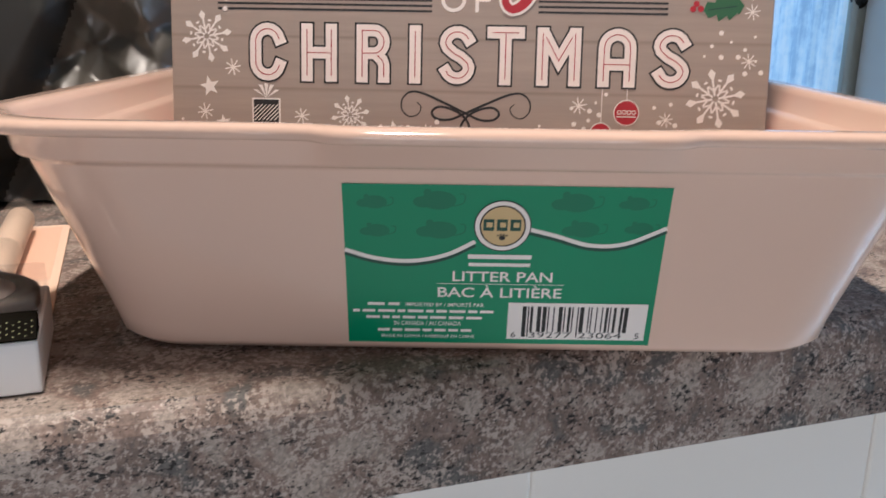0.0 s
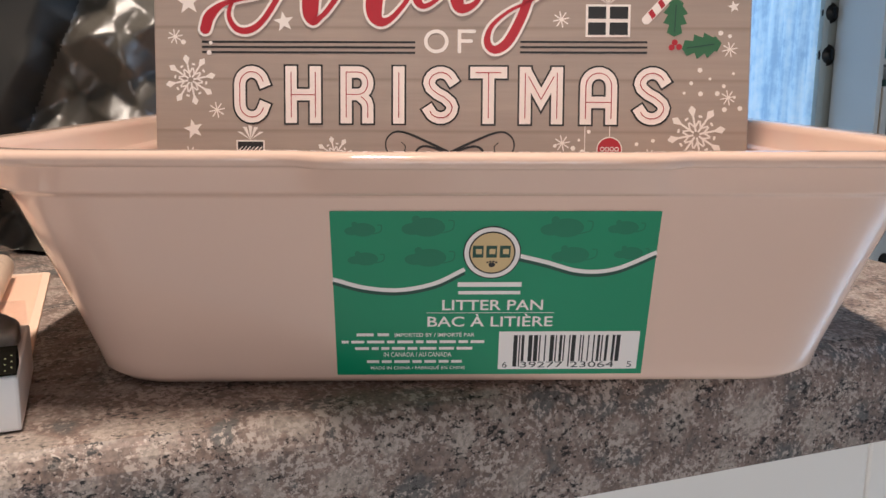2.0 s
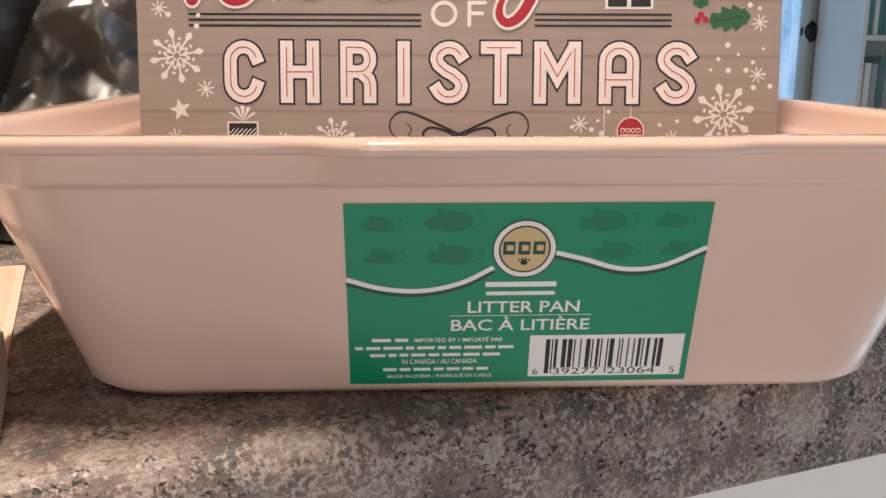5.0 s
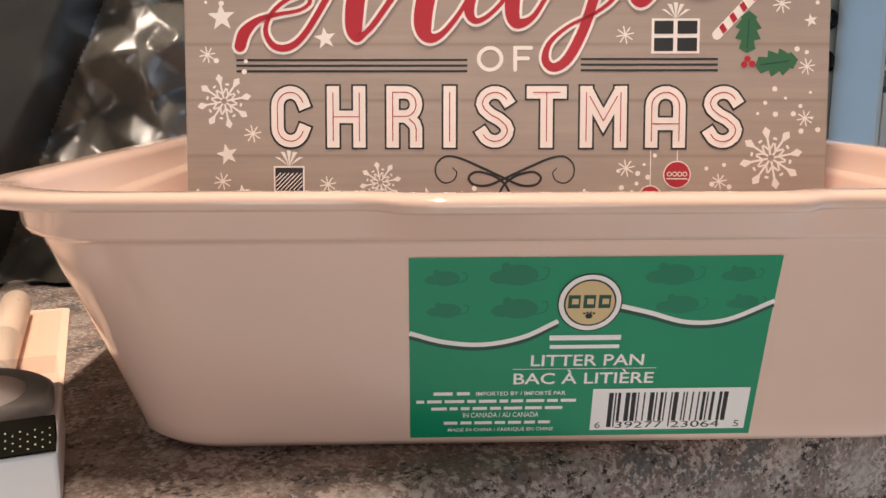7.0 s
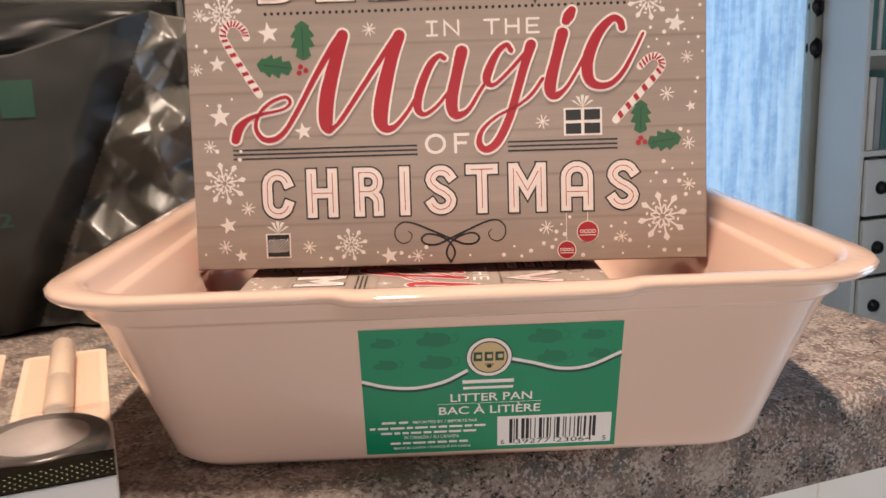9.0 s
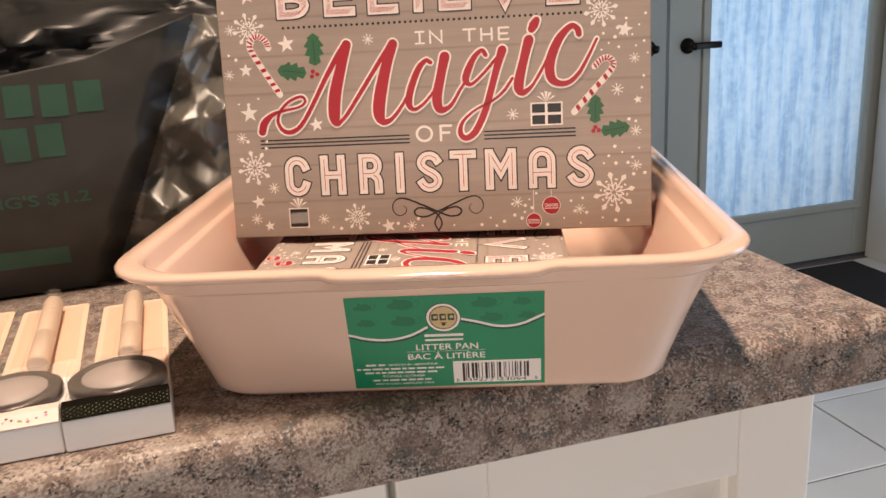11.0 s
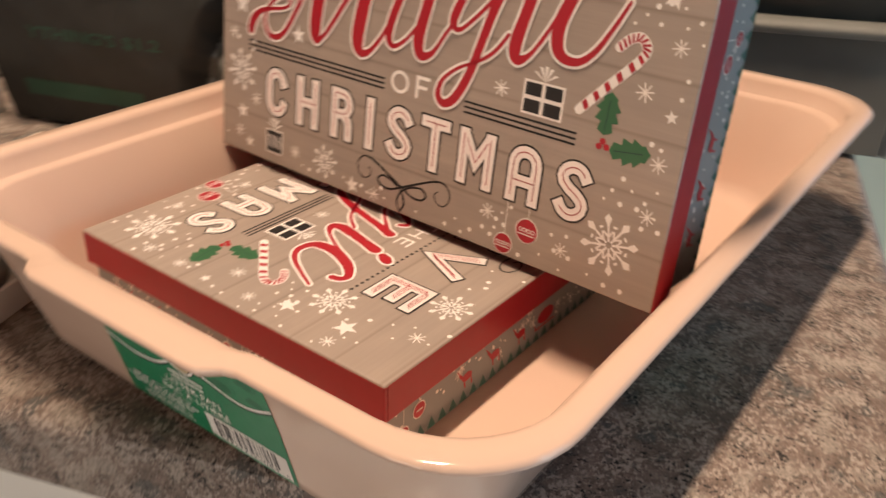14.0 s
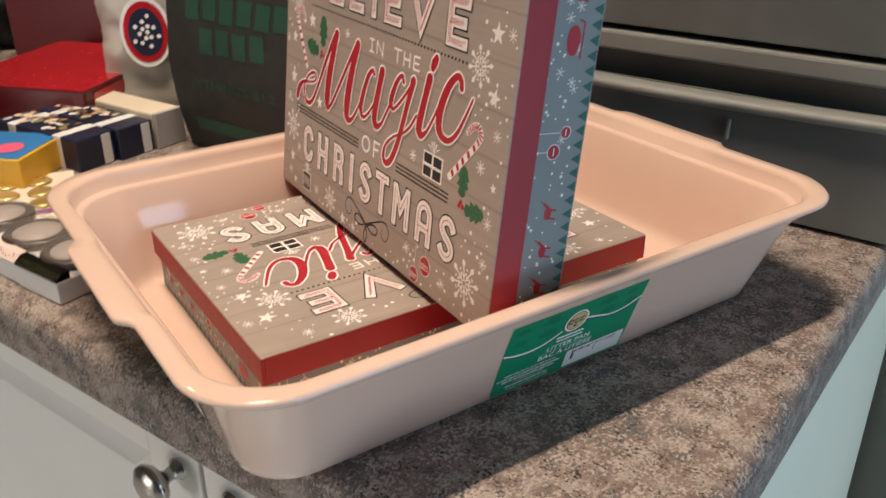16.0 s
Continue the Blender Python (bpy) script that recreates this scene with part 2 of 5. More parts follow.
class Print:
    """Flat printing on a face: shapes in millimetres (u across, v up), stacked in thin layers of ink."""

    def __init__(self, place):
        self.bm, self.place, self.bump = bmesh.new(), place, 0

    def add(self, pts, layer, index=0):
        self.bump = (self.bump + 1) % 12
        lift = 0.00004 * layer + 0.000002 * self.bump
        f = self.bm.faces.new([self.bm.verts.new(self.place(u / 1000, v / 1000, lift)) for u, v in pts])
        f.material_index = index

    def stroke(self, pts, width, layer, index=0, closed=False, cap=True):
        """A band along pts; width one number or one a point; round ends."""
        p = [np.array(q[:2], float) for q in pts]
        w = [width] * len(p) if not hasattr(width, "__len__") else list(width)
        n = len(p)
        left, right = [], []
        for k in range(n):
            a = p[k - 1] if k or closed else p[k]
            b = p[(k + 1) % n] if k < n - 1 or closed else p[k]
            d1, d2 = p[k] - a, b - p[k]
            d1 = d1 / (np.linalg.norm(d1) or 1)
            d2 = d2 / (np.linalg.norm(d2) or 1)
            d = d1 + d2
            d = d / (np.linalg.norm(d) or 1)
            nn = np.array((-d[1], d[0]))
            base = d1 if np.linalg.norm(d1) else d2
            c = max(0.5, abs(float(nn @ np.array((-base[1], base[0])))))
            left.append(p[k] + nn * w[k] / 2 / c)
            right.append(p[k] - nn * w[k] / 2 / c)
        self.bump = (self.bump + 1) % 12
        lift = 0.00004 * layer + 0.000002 * self.bump
        vl = [self.bm.verts.new(self.place(q[0] / 1000, q[1] / 1000, lift)) for q in left]
        vr = [self.bm.verts.new(self.place(q[0] / 1000, q[1] / 1000, lift)) for q in right]
        for k in range(n if closed else n - 1):
            j = (k + 1) % n
            f = self.bm.faces.new((vr[k], vr[j], vl[j], vl[k]))
            f.material_index = index
        if cap and not closed:
            for k, s in ((0, -1), (n - 1, 1)):
                d = p[1] - p[0] if k == 0 else p[-1] - p[-2]
                a0 = math.atan2(d[1], d[0]) + (math.pi if s < 0 else 0)
                fan = [(p[k][0] + w[k] / 2 * math.cos(a0 + a), p[k][1] + w[k] / 2 * math.sin(a0 + a)) for a in np.linspace(-math.pi / 2, math.pi / 2, 7)]
                self.add(fan, layer, index)

    def disc(self, u, v, r, layer, index=0, seg=20, ry=None):
        self.add([(u + r * math.cos(a), v + (ry or r) * math.sin(a)) for a in np.linspace(0, 2 * math.pi, seg, endpoint=False)], layer, index)

    def rect(self, u0, v0, u1, v1, layer, index=0):
        self.add([(u0, v0), (u1, v0), (u1, v1), (u0, v1)], layer, index)

    def star(self, u, v, r, layer, index=0, n=5, inner=0.42, turn=0.0):
        self.add([(u + (r if k % 2 == 0 else r * inner) * math.cos(turn + math.pi / 2 + k * math.pi / n), v + (r if k % 2 == 0 else r * inner) * math.sin(turn + math.pi / 2 + k * math.pi / n)) for k in range(2 * n)], layer, index)

    def flake(self, u, v, r, layer, index=0, arms=8, big=False):
        for k in range(arms):
            a = 2 * math.pi * k / arms + 0.2
            c, s = math.cos(a), math.sin(a)
            to = lambda d, o: (u + d * c - o * s, v + d * s + o * c)
            if big:
                self.stroke([to(0.1 * r, 0), to(0.8 * r, 0)], 0.07 * r, layer, index, cap=False)
                self.add([to(0.55 * r, 0), to(0.85 * r, -0.13 * r), to(r, 0), to(0.85 * r, 0.13 * r)], layer, index)
                for o in (-1, 1):
                    self.stroke([to(0.25 * r, 0), to(0.45 * r, o * 0.17 * r)], 0.06 * r, layer, index, cap=False)
                    self.disc(*to(0.58 * r, o * 0.21 * r), 0.045 * r, layer, index, 8)
            else:
                self.stroke([to(0, 0), to(r, 0)], 0.16 * r, layer, index)

    def words(self, string, u0, v0, u1, v1, layer, index=0, bold=0.0):
        """Text in the built-in font, fitted to a box."""
        cu = bpy.data.curves.new("words", "FONT")
        cu.body, cu.size, cu.offset = string, 1.0, bold
        cu.resolution_u = 3
        ob = bpy.data.objects.new("words", cu)
        scene.collection.objects.link(ob)
        me = bpy.data.meshes.new_from_object(ob.evaluated_get(bpy.context.evaluated_depsgraph_get()))
        xs, ys = [q.co.x for q in me.vertices], [q.co.y for q in me.vertices]
        x0, x1, y0, y1 = min(xs), max(xs), min(ys), max(ys)
        vs = [self.bm.verts.new(self.place((u0 + (q.co.x - x0) / (x1 - x0) * (u1 - u0)) / 1000, (v0 + (q.co.y - y0) / (y1 - y0) * (v1 - v0)) / 1000, 0.00004 * layer)) for q in me.vertices]
        for f in me.polygons:
            try:
                self.bm.faces.new([vs[k] for k in f.vertices]).material_index = index
            except ValueError:
                pass
        bpy.data.objects.remove(ob)
        bpy.data.meshes.remove(me)
        bpy.data.curves.remove(cu)

    def out(self, name, mats, parent, label=""):
        bmesh.ops.recalc_face_normals(self.bm, faces=[])
        return part(name, self.bm, mats, parent, label)


def arc(cx, cy, r, a0, a1, n=8, ry=None):
    return [(cx + r * math.cos(radians(a)), cy + (ry or r) * math.sin(radians(a))) for a in np.linspace(a0, a1, n)]


# ---- the room ----
def room():
    H = 2.42
    fl = bmesh.new()
    block(fl, (-2.6, -2.6, -0.05), (2.75, 2.60, -0.004))
    floor = tagged(mesh_object("floor", fl, GROUT), "white square floor tiles with dark grout", "floor", kind="structure")
    walls = (("wall_north", (-2.6, 2.50, 0), (0.50, 2.62, H)), ("wall_north_end", (2.52, 2.50, 0), (2.75, 2.62, H)), ("wall_north_top", (0.50, 2.50, 2.10), (2.52, 2.62, H)),
             ("wall_south", (-0.10, -2.62, 0), (2.75, -2.5, H)), ("wall_south_end", (-2.6, -2.62, 0), (-1.70, -2.5, H)), ("wall_south_sill", (-1.70, -2.62, 0), (-0.10, -2.5, 0.30)), ("wall_south_head", (-1.70, -2.62, 1.50), (-0.10, -2.5, H)), ("wall_west", (-2.72, -2.62, 0), (-2.6, 2.62, H)), ("wall_east_south", (2.75, -2.62, 0), (2.87, -0.56, H)), ("wall_east_north", (2.75, 0.60, 0), (2.87, 2.62, H)), ("wall_east_sill", (2.75, -0.56, 0.85), (2.87, 0.60, 1.355)), ("wall_east_foot", (2.75, -0.56, 0), (2.87, 0.60, 0.10)), ("wall_east_head", (2.75, -0.56, 2.325), (2.87, 0.60, H)),
             ("wall_behind_counter", (-2.6, 0.86, 0), (0.36, 0.96, H)))
    for name, lo, hi in walls:
        dim = name == "wall_behind_counter"
        tagged(mesh_object(name, box_bm(lo, hi, 0.004), BACKWALL if dim else WALL), "dark olive-grey painted wall" if dim else "plain wall, dark grey to cut bounced light", "wall", kind="structure")
    tagged(mesh_object("wall_end", box_bm((0.361, 0.852, 0), (0.442, 0.966, H), 0.003), END_PAINT), "pale cream painted end of the wall", "wall", kind="structure")
    tagged(mesh_object("ceiling", box_bm((-2.72, -2.62, H), (2.87, 2.62, H + 0.1)), CEIL), "flat ceiling, dark grey to cut bounced light", "ceiling", kind="structure")
    win = thing("window_1", pose(2.80, 0.02, 1.84), "white framed window in the side wall", "window", kind="structure")
    for nm, lo, hi in (("window_frame", (-0.03, -0.575, -0.483), (0.03, -0.53, 0.483)), ("window_frame", (-0.03, 0.53, -0.483), (0.03, 0.575, 0.483)),
                       ("window_frame", (-0.03, -0.529, -0.483), (0.03, 0.529, -0.438)), ("window_frame", (-0.03, -0.529, 0.438), (0.03, 0.529, 0.483))):
        part(nm, box_bm(lo, hi, 0.003), CEIL, win)
    # low frame and opening added for the end panel's fill lamp
    low = thing("low_fill_frame", pose(2.80, 0.02, 0.475), "low unseen frame added round the side fill light", "window", kind="structure")
    for lo, hi in (((-0.03, -0.575, -0.373), (0.03, -0.53, 0.373)), ((-0.03, 0.53, -0.373), (0.03, 0.575, 0.373)), ((-0.03, -0.529, -0.373), (0.03, 0.529, -0.33)), ((-0.03, -0.529, 0.33), (0.03, 0.529, 0.373))):
        part("window_frame", box_bm(lo, hi, 0.003), CEIL, low)
    # opening and frame added round the rear fill lamp, out of view
    rear = thing("rear_fill_frame", pose(-0.90, -2.56, 0.90), "wide unseen frame added round the rear fill light", "window", kind="structure")
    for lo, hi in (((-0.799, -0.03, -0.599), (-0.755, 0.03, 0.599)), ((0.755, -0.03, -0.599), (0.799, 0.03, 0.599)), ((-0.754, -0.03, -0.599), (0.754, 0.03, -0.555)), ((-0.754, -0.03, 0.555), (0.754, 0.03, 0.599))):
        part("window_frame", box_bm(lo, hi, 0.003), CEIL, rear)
    return floor


FLOOR = room()


def french_door(name, x0, x1, hinge_right, curtain_label):
    """A glazed door leaf with a deep bottom rail, a sheer curtain behind the pane and a lever handle."""
    y, h = 2.47, 2.09
    d = thing(name, pose(x0, y, 0.01), "pale grey painted glazed door with " + curtain_label, "door", "french doors", "structure")
    w = x1 - x0
    st, rail, top = 0.15, 0.21, 0.14
    for nm, lo, hi in (("stile", (0.003, 0, 0), (st, 0.045, h)), ("stile", (w - st, 0, 0), (w - 0.003, 0.045, h)),
                       ("bottom_rail", (st, 0.001, 0), (w - st, 0.044, rail)), ("top_rail", (st, 0.001, h - top), (w - st, 0.044, h))):
        part(nm, box_bm(lo, hi, 0.002), DOOR, d)
    bm = bmesh.new()
    b = 0.025
    for lo, hi in (((st - b, -0.012, rail - b), (st + 0.004, 0.01, h - top + b)), ((w - st - 0.004, -0.012, rail - b), (w - st + b, 0.01, h - top + b)),
                   ((st, -0.011, rail - b), (w - st, 0.01, rail + 0.004)), ((st, -0.011, h - top - 0.004), (w - st, 0.01, h - top + b))):
        block(bm, lo, hi, 0.004)
    part("glazing_bead", bm, DOOR, d)
    pane = part("pane", box_bm((st, 0.018, rail), (w - st, 0.024, h - top)), GLASS, d)
    pane.visible_shadow = False
    # curtain in soft folds
    bm = bmesh.new()
    n, rows = 70, 8
    grid = []
    for r in range(rows + 1):
        z = rail + 0.001 + (h - top - rail - 0.011) * r / rows
        grid.append([bm.verts.new((st + 0.006 + (w - 2 * st - 0.012) * k / n, 0.008 + 0.006 * math.sin(k * 0.95 + 0.4 * math.sin(k * 0.31 + r * 0.5)), z)) for k in range(n + 1)])
    for r in range(rows):
        for k in range(n):
            bm.faces.new((grid[r][k], grid[r][k + 1], grid[r + 1][k + 1], grid[r + 1][k]))
    part("curtain", bm, CURTAIN, d, "sheer white patterned curtain lit by daylight", True)
    hx = 0.07 if hinge_right else w - 0.07
    s = 1 if hinge_right else -1
    bm = lathe([(0.026, 0), (0.026, 0.006), (0.012, 0.009), (0.011, 0.045), (0.013, 0.05)], 20, m=pose(hx, 0, 0.83, 90, 0, 0))
    block(bm, (min(hx, hx + s * -0.0), -0.056, 0.82), (hx + 0.1 if s > 0 else hx + 0.012, -0.040, 0.842), 0.005)
    part("door_handle", bm, IRON, d, "black lever handle", True)
    return d


french_door("door_left", 0.72, 1.54, False, "a sheer curtain over the pane")
french_door("door_right", 1.545, 2.50, True, "a sheer curtain over the pane")
for nm, lo, hi in (("door_frame_side", (0.60, 2.46, 0), (0.715, 2.505, 2.16)), ("door_frame_head", (0.60, 2.461, 2.105), (2.52, 2.504, 2.18))):
    tagged(mesh_object(nm, box_bm(lo, hi, 0.004), DOOR), "pale grey painted door casing", "door frame", kind="structure")

# ---- countertop and base cabinets ----
FRONT, END = 0.196, 0.330


def countertop():
    t = thing("countertop", pose(0, 0, 0), "brown and grey speckled stone-look laminate countertop", "countertop")
    bm = box_bm((-2.55, FRONT, TOP - 0.033), (END, 0.855, TOP), 0.0)
    edges = [e for e in bm.edges if all(v.co.y < FRONT + 0.01 for v in e.verts) or all(v.co.x > END - 0.01 for v in e.verts)]
    keep = [e for e in edges if abs(e.verts[0].co.z - e.verts[1].co.z) < 0.01]
    up = [e for e in edges if abs(e.verts[0].co.z - e.verts[1].co.z) > 0.01 and all(v.co.y < FRONT + 0.01 for v in e.verts) and e.verts[0].co.x > 0]
    bmesh.ops.bevel(bm, geom=up, offset=0.012, segments=5, affect="EDGES", profile=0.5)
    edges = [e for e in bm.edges if abs(e.verts[0].co.z - e.verts[1].co.z) < 0.001 and all(v.co.z > TOP - 0.001 for v in e.verts) and not all(v.co.y > 0.85 for v in e.verts) and not all(v.co.x < -2.5 for v in e.verts)]
    bmesh.ops.bevel(bm, geom=edges, offset=0.009, segments=5, affect="EDGES", profile=0.5)
    bm.normal_update()

    def side_of(f):
        if f.normal.z > 0.75 or f.normal.z < -0.5:
            return "slab"
        return "end_edge" if f.normal.x > 0.7 else "front_edge" if f.normal.y < -0.3 else "slab"

    for name in ("slab", "front_edge", "end_edge"):
        piece = bm.copy()
        bmesh.ops.delete(piece, geom=[f for f in piece.faces if side_of(f) != name], context="FACES")
        part(name, piece, GRANITE, t)
    bm.free()
    return t


countertop()


def knob_bm(m):
    return lathe([(0.0085, 0), (0.0085, 0.002), (0.0055, 0.004), (0.0045, 0.010), (0.006, 0.014), (0.0135, 0.018), (0.0165, 0.022), (0.016, 0.0255), (0.0135, 0.027), (0.0128, 0.0275), (0.0115, 0.0285), (0.006, 0.030), (0.002, 0.0305)], 28, m=m)


def cabinet_door(parent, x0, x1, knob_x, z0=0.13, z1=0.848):
    y = 0.0
    a, b = 0.046, 0.064
    bm = bmesh.new()
    for lo, hi in (((x0, y - 0.019, z0), (x0 + a, y, z1)), ((x1 - a, y - 0.019, z0), (x1, y, z1)), ((x0 + a, y - 0.0188, z0), (x1 - a, y, z0 + a)), ((x0 + a, y - 0.0188, z1 - a), (x1 - a, y, z1))):
        block(bm, lo, hi, 0.0015, 2)
    d = part("cabinet_door", bm, CABINET, parent)
    # raised centre panel with a sloped border
    bm = bmesh.new()
    rings = []
    for inset, yy in ((a - 0.002, y - 0.0105), (a + 0.005, y - 0.0105), (a + 0.0075, y - 0.0118), (b, y - 0.0172), (b + 0.002, y - 0.0184), (b + 0.006, y - 0.0186)):
        rings.append([bm.verts.new((x, yy, z)) for x, z in ((x0 + inset, z0 + inset), (x1 - inset, z0 + inset), (x1 - inset, z1 - inset), (x0 + inset, z1 - inset))])
    for p, q in zip(rings, rings[1:]):
        for k in range(4):
            bm.faces.new((p[k], p[(k + 1) % 4], q[(k + 1) % 4], q[k]))
    bm.faces.new(rings[-1])
    part("raised_panel", bm, CABINET, d)
    part("knob", knob_bm(pose(knob_x, y - 0.018, 0.8030, 90, 0, 0) @ Matrix.Scale(0.84, 4)), NICKEL, d, "brushed nickel round knob", True)
    return d


def cabinet(x0, x1, split, knobs):
    c = thing("base_cabinet", pose(0, 0.244, 0), "white painted raised-panel base cabinet under the countertop", "cabinet", "base cabinets")
    part("body", box_bm((x0, 0.0, 0.09), (x1, 0.60, TOP - 0.0335), 0.002), CABINET, c)
    part("plinth", box_bm((x0, 0.05, 0.0), (x1, 0.58, 0.09)), CABINET, c)
    part("end_panel", box_bm((x1, 0.0, 0.0), (x1 + 0.012, 0.60, TOP - 0.034), 0.002), END_PAINT, c, "pale cream painted end panel")
    cabinet_door(c, split - 0.36, split - 0.002, knobs[0])
    cabinet_door(c, split + 0.002, x1 - 0.004, knobs[1])
    return c


cabinet(-0.42, 0.302, 0.0625, (0.0410, 0.0870))

# ---- litter pan ----
PAN_POSE = pose(0.1322, 0.3528, TOP, 0, 0, -19.0)


def ring(hw, hl, z, r, lip=0.0):
    """A rounded rectangle of points; lip pushes the middle of both short sides out."""
    pts = []
    n = 9
    sides = 44
    for sx, sy, a0 in ((1, 1, 0), (-1, 1, 90), (-1, -1, 180), (1, -1, 270)):
        for k in range(n + 1):
            a = radians(a0 + 90 * k / n)
            pts.append((sx * (hw - r) + r * math.cos(a), sy * (hl - r) + r * math.sin(a)))
        # along the next side
        x1, y1 = pts[-1]
        nxt = {(1, 1): (-(hw - r), hl), (-1, 1): (-hw, -(hl - r)), (-1, -1): (hw - r, -hl), (1, -1): (hw, hl - r)}[(sx, sy)]
        for k in range(1, sides):
            f = k / sides
            x, y = x1 + (nxt[0] - x1) * f, y1 + (nxt[1] - y1) * f
            if (sx, sy) in ((1, 1), (-1, -1)):
                off = abs(x - (0.005 if y < 0 else 0.0))
                s = min(1, max(0, (0.047 - off) / 0.009))
                y += (1 if y > 0 else -1) * lip * s * s * (3 - 2 * s)
            pts.append((x, y))
    return [(x, y, z) for x, y in pts]


TALLER = 0.0016          # added to the height of the rim


def litter_pan():
    pan = thing("litter_pan", PAN_POSE, "glossy beige-pink plastic litter pan with green labels on the countertop", "litter pan")
    # half width, half length, height, corner radius, lip
    prof = ((0.060, 0.110, 0.0005, 0.020, 0), (0.097, 0.1480, 0.0003, 0.021, 0), (0.1018, 0.1528, 0.0009, 0.023, 0), (0.1040, 0.1551, 0.0030, 0.0245, 0), (0.1052, 0.1562, 0.0075, 0.0255, 0),
            (0.1136, 0.1623, 0.0310, 0.0275, 0), (0.1218, 0.1684, 0.0515, 0.030, 0), (0.1224, 0.1689, 0.0524, 0.030, 0), (0.1246, 0.1706, 0.0529, 0.032, 0.001), (0.1258, 0.1716, 0.0540, 0.034, 0.002),
            (0.1266, 0.1723, 0.0592, 0.034, 0.004), (0.1276, 0.1733, 0.0602, 0.034, 0.005), (0.1332, 0.1789, 0.0602, 0.035, 0.006), (0.1343, 0.1800, 0.0613, 0.036, 0.006), (0.1343, 0.1800, 0.0626, 0.036, 0.006), (0.1332, 0.1790, 0.0636, 0.036, 0.006),
            (0.1272, 0.1730, 0.0637, 0.034, 0.004), (0.1254, 0.1712, 0.0630, 0.033, 0.002), (0.1242, 0.1702, 0.0610, 0.033, 0.001), (0.1228, 0.1690, 0.0550, 0.032, 0), (0.1218, 0.1680, 0.0543, 0.032, 0), (0.1200, 0.1664, 0.0538, 0.031, 0), (0.1190, 0.1655, 0.0525, 0.031, 0),
            (0.1105, 0.1592, 0.0310, 0.030, 0), (0.1025, 0.1535, 0.0105, 0.029, 0), (0.1005, 0.1518, 0.0062, 0.028, 0), (0.0960, 0.1475, 0.0034, 0.026, 0), (0.0900, 0.1410, 0.0028, 0.024, 0), (0.055, 0.105, 0.0028, 0.02, 0))
    bm = bmesh.new()
    rings = [[bm.verts.new(q) for q in ring(a, b, z + TALLER * min(1, z / 0.06), r, lip)] for a, b, z, r, lip in prof]
    n = len(rings[0])
    for a, b in zip(rings, rings[1:]):
        for k in range(n):
            bm.faces.new((a[k], a[(k + 1) % n], b[(k + 1) % n], b[k]))
    bm.faces.new(rings[0][::-1])
    bm.faces.new(rings[-1])
    body = part("body", bm, PAN, pan, "", True)
    bpy.context.view_layer.update()

    def front(u, v, d):
        v = v + 0.0008 if d > 0 else v
        # on the sloping front wall; v runs from the bottom edge of the sticker
        z = 0.0036 + v * 0.98
        y = np.interp(z / (1 + TALLER / 0.06), (0.0009, 0.0030, 0.0075, 0.0310, 0.0515), (0.1528, 0.1551, 0.1562, 0.1623, 0.1684))
        return Vector((0.0068 + u, -y - 0.00022 - d, z))

    def side(u, v, d):
        v = v + 0.0008 if d > 0 else v
        z = 0.0036 + v * 0.955
        x = np.interp(z / (1 + TALLER / 0.06), (0.0009, 0.0030, 0.0075, 0.0310, 0.0515), (0.1018, 0.1040, 0.1052, 0.1136, 0.1218))
        return Vector((x + 0.00022 + d, -0.0013 + u, z))

    for place in (front, side):
        pan_label(pan, place)
    return pan


